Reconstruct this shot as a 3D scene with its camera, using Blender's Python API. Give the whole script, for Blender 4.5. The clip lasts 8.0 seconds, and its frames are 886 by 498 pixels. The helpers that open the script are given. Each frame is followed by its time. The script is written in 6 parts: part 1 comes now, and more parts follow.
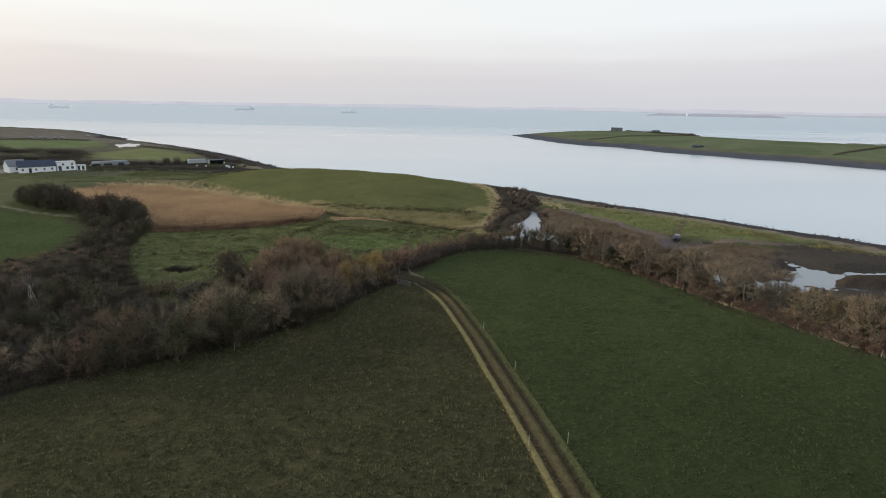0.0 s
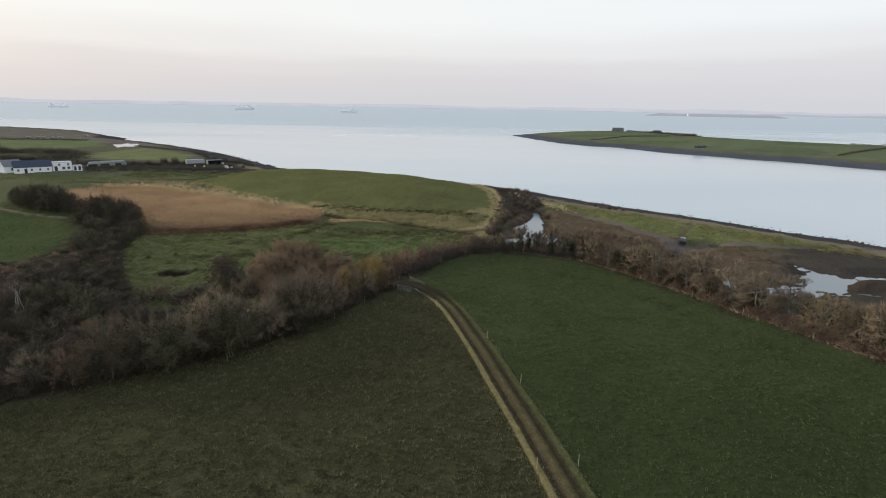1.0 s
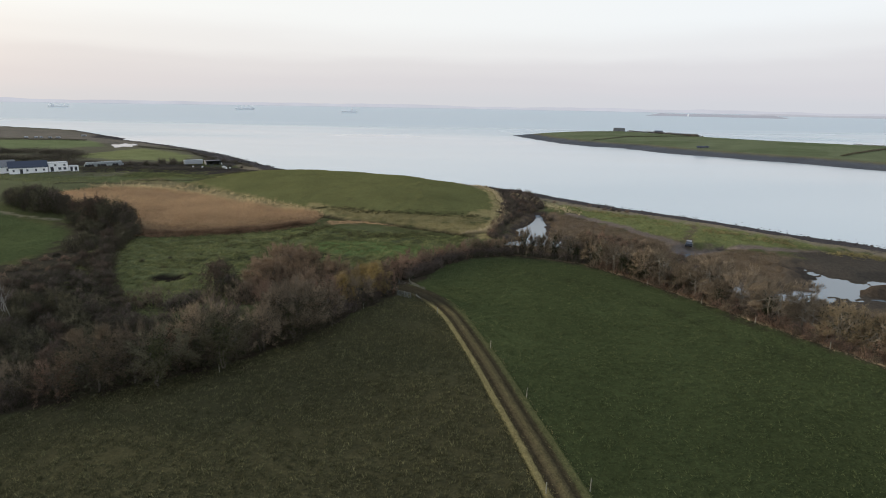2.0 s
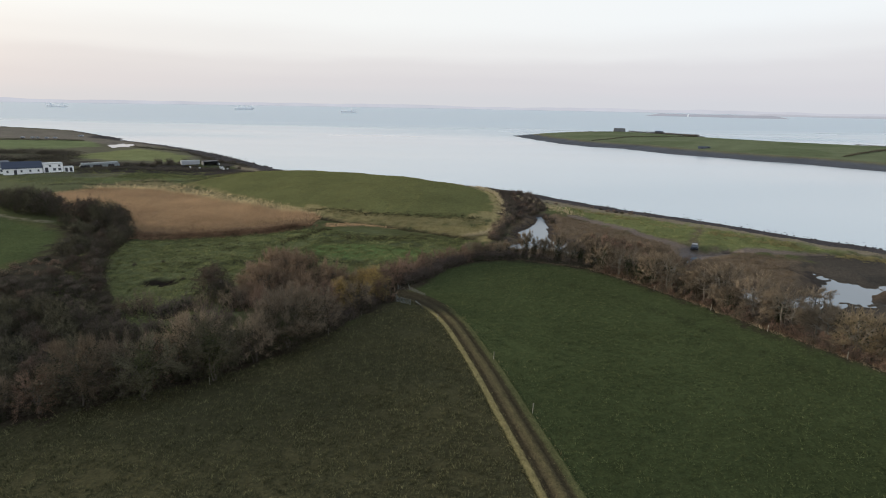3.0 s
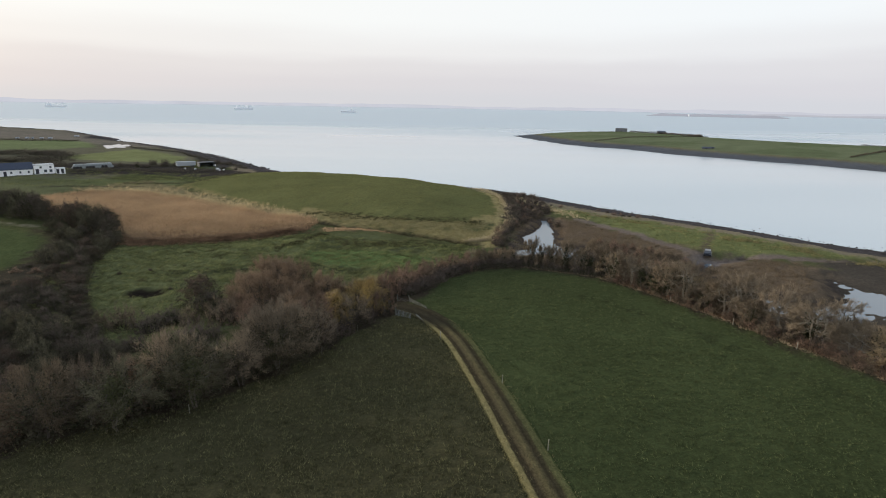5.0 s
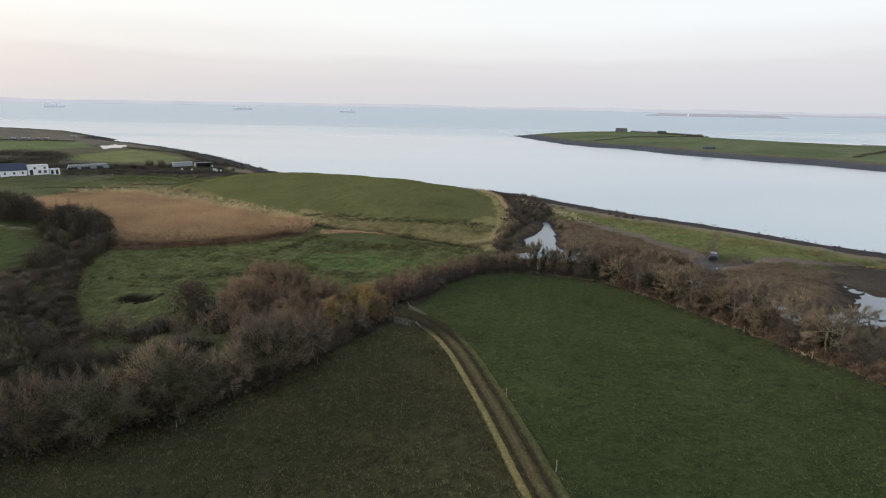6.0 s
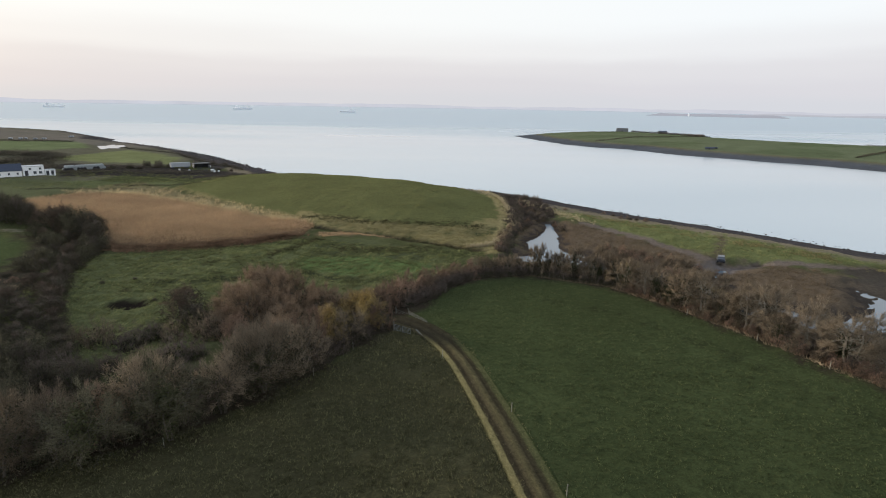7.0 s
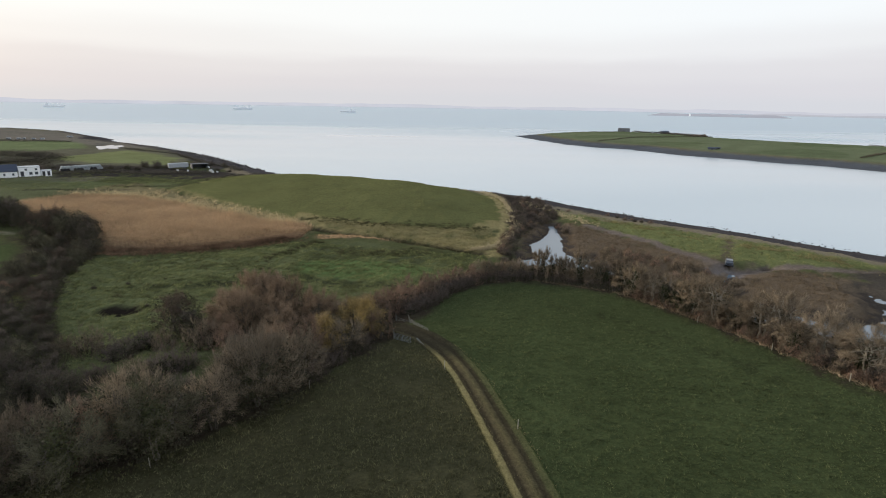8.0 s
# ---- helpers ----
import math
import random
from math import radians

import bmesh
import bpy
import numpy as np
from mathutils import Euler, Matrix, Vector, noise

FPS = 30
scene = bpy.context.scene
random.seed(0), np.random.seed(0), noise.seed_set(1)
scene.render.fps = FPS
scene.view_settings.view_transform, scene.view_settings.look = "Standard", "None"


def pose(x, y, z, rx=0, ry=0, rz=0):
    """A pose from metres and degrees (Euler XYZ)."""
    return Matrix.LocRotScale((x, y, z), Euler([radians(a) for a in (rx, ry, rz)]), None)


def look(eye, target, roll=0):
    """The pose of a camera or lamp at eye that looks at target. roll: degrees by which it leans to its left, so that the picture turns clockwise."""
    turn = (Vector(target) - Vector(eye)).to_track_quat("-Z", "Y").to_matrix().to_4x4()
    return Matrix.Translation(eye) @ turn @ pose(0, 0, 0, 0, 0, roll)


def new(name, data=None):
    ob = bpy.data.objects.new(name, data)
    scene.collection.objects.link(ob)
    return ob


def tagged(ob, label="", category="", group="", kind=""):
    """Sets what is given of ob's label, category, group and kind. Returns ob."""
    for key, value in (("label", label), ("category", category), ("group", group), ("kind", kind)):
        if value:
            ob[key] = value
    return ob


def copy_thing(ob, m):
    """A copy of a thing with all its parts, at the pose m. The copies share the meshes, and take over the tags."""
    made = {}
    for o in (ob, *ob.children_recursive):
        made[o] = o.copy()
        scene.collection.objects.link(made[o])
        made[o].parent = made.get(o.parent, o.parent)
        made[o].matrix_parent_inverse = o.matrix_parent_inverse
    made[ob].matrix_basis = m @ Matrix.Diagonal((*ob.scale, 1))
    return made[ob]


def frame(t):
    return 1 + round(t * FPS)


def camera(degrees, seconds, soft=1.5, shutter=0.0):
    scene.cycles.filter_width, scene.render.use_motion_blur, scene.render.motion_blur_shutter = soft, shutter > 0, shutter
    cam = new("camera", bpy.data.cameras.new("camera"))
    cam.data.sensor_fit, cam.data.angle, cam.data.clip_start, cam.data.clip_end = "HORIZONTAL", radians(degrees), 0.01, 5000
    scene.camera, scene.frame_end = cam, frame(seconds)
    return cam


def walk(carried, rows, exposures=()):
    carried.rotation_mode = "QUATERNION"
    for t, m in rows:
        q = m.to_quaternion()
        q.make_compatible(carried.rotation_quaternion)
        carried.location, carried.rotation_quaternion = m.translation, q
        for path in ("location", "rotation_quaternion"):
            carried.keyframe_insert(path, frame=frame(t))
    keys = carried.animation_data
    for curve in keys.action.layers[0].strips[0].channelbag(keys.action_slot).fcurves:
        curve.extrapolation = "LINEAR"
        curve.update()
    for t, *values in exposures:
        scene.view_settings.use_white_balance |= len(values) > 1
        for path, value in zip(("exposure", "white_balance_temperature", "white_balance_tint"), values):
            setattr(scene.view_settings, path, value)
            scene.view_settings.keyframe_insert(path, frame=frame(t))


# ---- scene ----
cam = camera(76.8, 8.0, 1.0)
METRES, EYE, TILT, LEAN, TURN = 26.76, 37.5, -2.3, -0.8, 0.0
ROWS = [
    (0.0, 0.0, 0.0, 0.0, 0.02, -12.25, -0.1),
    (0.5, -0.004, 0.0627, 0.003, 0.02, -12.26, -0.13),
    (1.0, -0.0087, 0.1258, 0.0059, 0.05, -12.26, -0.15),
    (1.5, -0.0127, 0.1885, 0.009, 0.1, -12.27, -0.18),
    (3.0, -0.0239, 0.3785, 0.0146, 0.03, -12.25, -0.2),
    (3.5, -0.0285, 0.4409, 0.0171, 0.05, -12.25, -0.2),
    (4.0, -0.0327, 0.5034, 0.0194, 0.09, -12.26, -0.21),
    (4.5, -0.0363, 0.5656, 0.0213, 0.07, -12.26, -0.2),
    (6.0, -0.0459, 0.7504, 0.0263, -0.04, -12.27, -0.17),
    (6.5, -0.0499, 0.8122, 0.0275, -0.05, -12.27, -0.16),
    (7.0, -0.0539, 0.8737, 0.0281, -0.04, -12.27, -0.16),
    (7.5, -0.0574, 0.9354, 0.0305, -0.0, -12.28, -0.15),
    (8.0, -0.0609, 0.9975, 0.033, 0.02, -12.28, -0.16),
]
walk(cam, [(t, pose(0, 0, EYE, TILT, LEAN, TURN) @ pose(METRES * x, METRES * y, METRES * z, 90 + pitch, roll, yaw)) for t, x, y, z, yaw, pitch, roll in ROWS],
     ((0.0, -0.03), (4.5, 0.01), (8.0, 0.05)))

# ---- world, sun, exposure ----
SUN_AZ, SUN_EL = radians(-60), radians(11)      # azimuth from +y, negative to the west
sun_dir = Vector((math.sin(SUN_AZ) * math.cos(SUN_EL), math.cos(SUN_AZ) * math.cos(SUN_EL), math.sin(SUN_EL)))
sun_data = bpy.data.lights.new("sun", "SUN")
sun_data.energy, sun_data.angle, sun_data.color = 3.4, radians(12), (1.0, 0.9, 0.77)
sun = new("sun", sun_data)
sun.matrix_world = look((0, 0, 200), Vector((0, 0, 200)) - sun_dir * 10)


def build_world():
    w = bpy.data.worlds.new("evening_sky")
    scene.world = w
    w.use_nodes = True
    nt = w.node_tree
    nt.nodes.clear()
    n, l = nt.nodes.new, nt.links.new
    out, bg = n("ShaderNodeOutputWorld"), n("ShaderNodeBackground")
    sky = n("ShaderNodeTexSky")
    sky.sky_type, sky.sun_disc = "NISHITA", False
    sky.sun_elevation, sky.sun_rotation = SUN_EL, SUN_AZ
    sky.air_density, sky.dust_density = 1.2, 2.5
    co = n("ShaderNodeTexCoord")
    sep = n("ShaderNodeSeparateXYZ")
    l(co.outputs["Generated"], sep.inputs[0])
    # cloud sheet: colour by height above the horizon
    warp = n("ShaderNodeTexNoise")
    warp.inputs["Scale"].default_value, warp.inputs["Detail"].default_value = 2.2, 5
    mp = n("ShaderNodeMapping")
    mp.inputs["Scale"].default_value = (1, 1, 7)
    l(co.outputs["Generated"], mp.inputs[0])
    l(mp.outputs[0], warp.inputs["Vector"])
    wob = n("ShaderNodeMath")
    wob.operation = "MULTIPLY_ADD"
    wob.inputs[1].default_value, wob.inputs[2].default_value = 0.05, -0.025
    l(warp.outputs["Fac"], wob.inputs[0])
    el = n("ShaderNodeMath")
    el.operation = "ADD"
    l(sep.outputs["Z"], el.inputs[0])
    l(wob.outputs[0], el.inputs[1])
    ramp = n("ShaderNodeValToRGB")
    cr = ramp.color_ramp
    cr.interpolation = "EASE"
    stops = [(0.0, (0.69, 0.705, 0.755)), (0.03, (0.725, 0.72, 0.765)), (0.06, (0.77, 0.765, 0.8)), (0.085, (0.855, 0.865, 0.89)),
             (0.14, (0.935, 0.97, 0.995)), (0.22, (0.955, 0.995, 1.02)), (0.5, (0.62, 0.72, 0.84)), (1.0, (0.44, 0.54, 0.69))]
    cr.elements[0].position, cr.elements[1].position = 0.0, 1.0
    for p, c in stops[1:-1]:
        cr.elements.new(p).color = (*c, 1)
    cr.elements[0].color, cr.elements[-1].color = (*stops[0][1], 1), (*stops[-1][1], 1)
    l(el.outputs[0], ramp.inputs[0])
    # warmer towards the hidden sun
    dot = n("ShaderNodeVectorMath")
    dot.operation = "DOT_PRODUCT"
    dot.inputs[1].default_value = sun_dir
    l(co.outputs["Generated"], dot.inputs[0])
    mr = n("ShaderNodeMapRange")
    mr.inputs["From Min"].default_value, mr.inputs["From Max"].default_value = 0.1, 1.0
    l(dot.outputs["Value"], mr.inputs[0])
    warm = n("ShaderNodeMix")
    warm.data_type, warm.blend_type = "RGBA", "MULTIPLY"
    warm.inputs["B"].default_value = (1.05, 1.01, 0.96, 1)
    l(mr.outputs[0], warm.inputs["Factor"])
    l(ramp.outputs[0], warm.inputs["A"])
    # the clear sky behind the cloud sheet
    dim = n("ShaderNodeMix")
    dim.data_type, dim.blend_type = "RGBA", "MULTIPLY"
    dim.inputs["Factor"].default_value = 1
    dim.inputs["B"].default_value = (0.1, 0.1, 0.1, 1)
    l(sky.outputs[0], dim.inputs["A"])
    mix = n("ShaderNodeMix")
    mix.data_type = "RGBA"
    mix.inputs["Factor"].default_value = 0.95
    l(dim.outputs["Result"], mix.inputs["A"])
    l(warm.outputs["Result"], mix.inputs["B"])
    l(mix.outputs["Result"], bg.inputs[0])
    bg.inputs[1].default_value = 1.0
    l(bg.outputs[0], out.inputs[0])


build_world()

# ---- terrain plan ----
def seg_dist(P, line, closed=False):
    """Distance of points P (n, 2) from a polyline."""
    line = np.asarray(line, float)
    ends = np.vstack([line[1:], line[:1]]) if closed else line[1:]
    best = np.full(len(P), 1e9)
    for a, b in zip(line, ends):
        d = b - a
        k = np.clip(((P - a) @ d) / max(d @ d, 1e-9), 0, 1)
        q = P - a - k[:, None] * d
        best = np.minimum(best, q[:, 0] ** 2 + q[:, 1] ** 2)
    return np.sqrt(best)


def sdf(P, poly):
    """Signed distance to a closed outline, positive inside."""
    poly = np.asarray(poly, float)
    x, y = P[:, 0], P[:, 1]
    ins = np.zeros(len(P), bool)
    for (ax, ay), (bx, by) in zip(poly, np.roll(poly, -1, 0)):
        cross = (ay > y) != (by > y)
        ins ^= cross & (x < (bx - ax) * (y - ay) / (by - ay if by != ay else 1e-9) + ax)
    d = seg_dist(P, poly, True)
    return np.where(ins, d, -d)


def step(d, a, b):
    k = np.clip((d - a) / (b - a), 0, 1)
    return k * k * (3 - 2 * k)


def wave(P, scale, seed=0):
    """Cheap smooth noise, about -1 to 1, with features of that size in metres."""
    rng = np.random.RandomState(seed + 11)
    out = np.zeros(len(P))
    for i in range(7):
        a, ph, f = rng.uniform(0, 6.283), rng.uniform(0, 6.283), rng.uniform(0.6, 1.9) / scale
        out += np.sin((P[:, 0] * np.cos(a) + P[:, 1] * np.sin(a)) * f * 6.283 + ph + 1.3 * np.sin(P[:, 1] * f * 2.1 + ph))
    return out / 4


def smooth_line(pts, n=6):
    """Catmull-Rom through the points."""
    p = np.asarray(pts, float)
    p = np.vstack([2 * p[0] - p[1], p, 2 * p[-1] - p[-2]])
    out = []
    for i in range(1, len(p) - 2):
        for k in range(n):
            t = k / n
            out.append(0.5 * (2 * p[i] + (p[i + 1] - p[i - 1]) * t + (2 * p[i - 1] - 5 * p[i] + 4 * p[i + 1] - p[i + 2]) * t * t
                              + (3 * p[i] - p[i - 1] - 3 * p[i + 1] + p[i + 2]) * t ** 3))
    out.append(p[-2])
    return np.array(out)


COAST = [(2400, -1500), (1500, -500), (700, -90), (400, 35), (230, 90), (129, 156.5), (121.5, 164), (109, 176), (98, 188.8), (84, 204), (69, 216.8), (53, 235), (33, 260.5),
         (18, 271), (-2, 283), (-34, 302), (-62, 311), (-87, 319), (-108, 345), (-137, 383), (-166, 417), (-190, 441), (-230, 479), (-251, 494), (-272, 510), (-290, 520), (-297, 533), (-303, 549), (-330, 577), (-374, 616), (-420, 640),
         (-475, 662), (-530, 684), (-900, 760), (-1900, 900), (-2600, 900), (-2600, -1500)]
UPLAND = [(-140, 20), (-72, 53), (-55, 62), (-48, 67), (-36, 72), (-29, 75), (-21.5, 83), (-14, 95), (-8, 104), (-1, 124), (8, 131), (17, 133), (31, 126), (41, 111), (47, 98),
          (52, 87), (57, 77), (62, 69), (90, 35), (140, -60), (300, -400), (-300, -400)]
HILL = [(-112, 256), (-73, 219), (-41, 192), (-15, 180), (6, 180), (17, 190), (22, 210), (24, 235), (18, 262), (0, 280), (-35, 300), (-75, 308), (-105, 295)]
HILL_TRACK = [(2, 264), (12, 256), (18, 243), (19.7, 230), (19.7, 215), (18.5, 198), (15.3, 182), (10.2, 169.3), (4, 165.5)]
REEDS = [(-147, 214), (-145, 224), (-138, 234.5), (-128, 238), (-115, 235), (-100, 226), (-86, 216), (-72, 208), (-56, 196.5), (-41, 188.5), (-40, 177), (-64, 163), (-84, 161), (-103, 172), (-125, 195)]
PLUMES = [(-148, 238), (-141, 262), (-136, 271), (-118, 258), (-102, 242), (-89, 231.5), (-74, 219.5), (-60, 208), (-42, 192), (-56, 196.5), (-72, 208), (-86, 216), (-100, 226), (-115, 235), (-128, 238), (-138, 234.5)]
CREEK = [(33, 200), (32.8, 196), (32.3, 191), (31.3, 186), (29.3, 180), (27.3, 174.5), (26.5, 169), (27.5, 163.5), (30, 158), (34, 153), (40, 146), (46, 137), (54, 127), (63, 120.5), (72, 115.5), (82, 118.5), (92, 120), (104, 119), (125, 114), (165, 98), (260, 80)]
CREEK_W = [0.1, 0.4, 0.9, 1.4, 2.3, 3.5, 3.5, 3.4, 2.4, 0.8, 0.5, 0.8, 2.0, 3.2, 3.4, 4.4, 6.0, 8.0, 9.0, 9.0, 12.0]
ARM, ARM_W = [(17.5, 156), (20, 157.3), (24, 158.6), (30, 160), (33, 160.6), (35, 161)], [0.6, 1.9, 2.4, 2.2, 1.0, 0.2]
FORD = [(75, 153.5), (70, 151.8), (66, 150), (62, 145.5), (58, 136), (54, 126)]
FORD_W = [-0.9, -0.6, -0.25, -0.5, -1.0, -1.0]
INLET, INLET_W = [(86.6, 137), (87, 134), (87.6, 130), (88, 125.5), (87, 121)], [0.2, 0.8, 2.2, 4.6, 6.5]
PIT = (-58.2, 119.2)
MARSH = [(24, 200), (34, 205), (45, 192), (56, 171), (66, 158), (80, 150), (94, 144), (112, 130), (150, 112), (150, 90), (90, 70), (66, 70), (57, 84), (40, 113), (30, 127), (16, 134), (12, 150), (18, 165), (20, 185)]
TRACK = [(34, -120), (22, -30), (17.5, 0), (14.5, 20), (12.9, 31), (11.6, 39.3), (10.6, 46), (9, 55.4), (7.2, 65), (5, 77), (2.5, 88.5), (0, 96.5), (-2.5, 101.5), (-5.3, 105.2), (-9, 108), (-16, 111)]
LEFT_FIELD = [(-102, 126), (-96, 135), (-99, 148), (-105, 160), (-132, 176), (-151, 188), (-220, 200), (-260, 130), (-150, 90)]
MEADOW_DITCH = [(-41, 187.5), (-32, 183.2), (-22.8, 179), (-14, 175.6), (-4.7, 170), (3.2, 165.4), (9, 162)]
SHORE_TRACK = [(44, 196), (55, 177.5), (59.6, 164), (66, 151), (80, 153), (100, 149)]
REED_DITCH = [(-100, 166), (-84, 158), (-70, 159), (-61, 159), (-52, 164.5), (-42, 172)]


def shore_depth(P):
    d = sdf(P, COAST)
    near = np.hypot(P[:, 0], P[:, 1] - 150) < 700
    return d + np.where(near, 0.9 * wave(P, 17, 3) + 0.25 * wave(P, 7, 4), 0)


def creek_depth(P):
    """Distance inside the creek's water, positive in it."""
    best = np.full(len(P), -1e9)
    for pts, widths in ((CREEK, CREEK_W), (ARM, ARM_W), (FORD, FORD_W), (INLET, INLET_W)):
        line = smooth_line(pts, 4)
        wid = smooth_line([(w, 0) for w in widths], 4)[:, 0]
        for a, b, wa, wb in zip(line[:-1], line[1:], wid[:-1], wid[1:]):
            d = b - a
            k = np.clip(((P - a) @ d) / (d @ d), 0, 1)
            q = P - a - k[:, None] * d
            best = np.maximum(best, wa + (wb - wa) * k - np.hypot(q[:, 0], q[:, 1]))
    return best + 0.45 * wave(P, 6, 8) + 0.35 * wave(P, 3.2, 10)


def height(P):
    x, y = P[:, 0], P[:, 1]
    low = 1.15 + 0.25 * wave(P, 40, 1) + 0.12 * wave(P, 9, 2) + 0.15 * wave(P, 4.6, 17)
    low += 2.6 * step(-x, 120, 190) + 0.9 * step(-x, 300, 420)
    low += 0.7 * step(x, 40, 70) * step(y, 140, 165)
    up = 7.8 - 0.034 * np.clip(y, -60, 300) - 0.0095 * np.clip(8 - x, 0, 60) ** 1.5 - 0.012 * np.clip(x - 15, 0, 200)
    up += 0.12 * wave(P, 30, 5) + 0.04 * wave(P, 7, 6)
    h = low + (np.maximum(up, low) - low) * step(sdf(P, UPLAND), -11, -0.5)
    dh = sdf(P, HILL)
    h += 4.4 * step(dh, -6, 36) + 0.35 * step(dh, -2, 2)
    # ditch and reed bed
    h -= 0.8 * step(-np.minimum(seg_dist(P, MEADOW_DITCH), seg_dist(P, REED_DITCH) + 0.5), -2.0, -0.5)
    h -= 0.5 * step(sdf(P, REEDS), -2, 4)
    # creek
    c = creek_depth(P)
    h = np.where(c > -7, np.minimum(h, np.maximum(np.where(x > 66, 0.155 + 0.05 * wave(np.column_stack([0.3 * x + 0.2 * y, y]), 6, 9) + 0.12 * wave(np.column_stack([0.35 * x + 0.3 * y, y - 0.3 * x]), 1.9, 13) - 0.032 * np.clip(c, 0, 5) + 0.09 * np.clip(-c, 0, 4), -0.7), 0.05 + 0.16 * np.clip(-c, -9, 9) + 0.06 * wave(P, 3, 9)) + 2.5 * step(-c, 2.5, 8)), h)
    # islet in the mud
    h += 1.9 * step(-np.hypot((x - 96) / 9.0, (y - 118) / 4.6) + 0.15 * wave(P, 5, 15), -1, -0.55)
    # dark hollow in the meadow, pond by the far shore
    h -= 0.9 * step(-np.hypot((x - PIT[0]) / 3.3, (y - PIT[1]) / 2.5), -1.15, -0.8)
    k = step(-np.hypot((-0.48 * (x + 240) + 0.88 * (y - 432)) / 29, (0.88 * (x + 240) + 0.48 * (y - 432)) / 10) + 0.14 * wave(P, 9, 14), -1.15, -0.95)
    h = h * (1 - k) + 3.0 * k
    s = shore_depth(P)
    beach = 0.1 * s + 0.03 * wave(P, 6, 12) * step(s, 1, 4)
    h = np.minimum(h, np.where(s < 18, np.maximum(beach + 1.6 * step(s, 13, 18), -3), h))
    return h


def zz(x, y):
    return float(height(np.array([[x, y]], float))[0])
# ---- end of terrain plan ----

# ---- materials ----
def nodes(name, rough=0.9, spec=0.25):
    m = bpy.data.materials.new(name)
    m.use_nodes = True
    nt = m.node_tree
    p = nt.nodes["Principled BSDF"]
    p.inputs["Roughness"].default_value = rough
    p.inputs["Specular IOR Level"].default_value = spec
    return m, nt, p


def noise_node(nt, scale, detail=4, vec=None, rough=0.55):
    t = nt.nodes.new("ShaderNodeTexNoise")
    t.inputs["Scale"].default_value, t.inputs["Detail"].default_value, t.inputs["Roughness"].default_value = scale, detail, rough
    if vec is not None:
        nt.links.new(vec, t.inputs["Vector"])
    return t.outputs["Fac"]


def math_node(nt, op, a, b=None, c=None):
    t = nt.nodes.new("ShaderNodeMath")
    t.operation = op
    for i, v in enumerate((a, b, c)):
        if v is None:
            continue
        if isinstance(v, (int, float)):
            t.inputs[i].default_value = v
        else:
            nt.links.new(v, t.inputs[i])
    return t.outputs[0]


def ramp_node(nt, fac, lo, hi, a=0.0, b=1.0):
    t = nt.nodes.new("ShaderNodeMapRange")
    nt.links.new(fac, t.inputs[0])
    for k, v in zip(("From Min", "From Max", "To Min", "To Max"), (lo, hi, a, b)):
        t.inputs[k].default_value = v
    return t.outputs[0]


def mix_node(nt, fac, a, b, blend="MIX"):
    t = nt.nodes.new("ShaderNodeMix")
    t.data_type, t.blend_type = "RGBA", blend
    for key, v in (("Factor", fac), ("A", a), ("B", b)):
        if isinstance(v, (int, float)):
            t.inputs[key].default_value = v
        elif isinstance(v, tuple):
            t.inputs[key].default_value = (*v, 1)
        else:
            nt.links.new(v, t.inputs[key])
    return t.outputs["Result"]


def bump_node(nt, p, h, dist, strength=1.0):
    b = nt.nodes.new("ShaderNodeBump")
    b.inputs["Distance"].default_value, b.inputs["Strength"].default_value = dist, strength
    nt.links.new(h, b.inputs["Height"])
    nt.links.new(b.outputs[0], p.inputs["Normal"])


def coords(nt, kind="Object"):
    return nt.nodes.new("ShaderNodeTexCoord").outputs[kind]


def plain(name, col, rough=0.8, var=0.25, scale=3.0, metal=0.0, bump=0.01, spec=0.3, rnd=0.0):
    """A surface with stains at two sizes and fine relief; rnd varies it from object to object."""
    m, nt, p = nodes(name, rough, spec)
    v = coords(nt)
    a, b = noise_node(nt, scale, 5, v), noise_node(nt, scale * 9, 3, v)
    k = math_node(nt, "MULTIPLY_ADD", a, 2 * var, 1 - var)
    k = math_node(nt, "MULTIPLY", k, math_node(nt, "MULTIPLY_ADD", b, var, 1 - var / 2))
    if rnd:
        oi = nt.nodes.new("ShaderNodeObjectInfo").outputs["Random"]
        k = math_node(nt, "MULTIPLY", k, math_node(nt, "MULTIPLY_ADD", oi, 2 * rnd, 1 - rnd))
    vs = nt.nodes.new("ShaderNodeVectorMath")
    vs.operation = "SCALE"
    vs.inputs[0].default_value = col
    nt.links.new(k, vs.inputs["Scale"])
    nt.links.new(vs.outputs[0], p.inputs["Base Color"])
    p.inputs["Metallic"].default_value = metal
    if bump:
        bump_node(nt, p, b, bump)
    return m


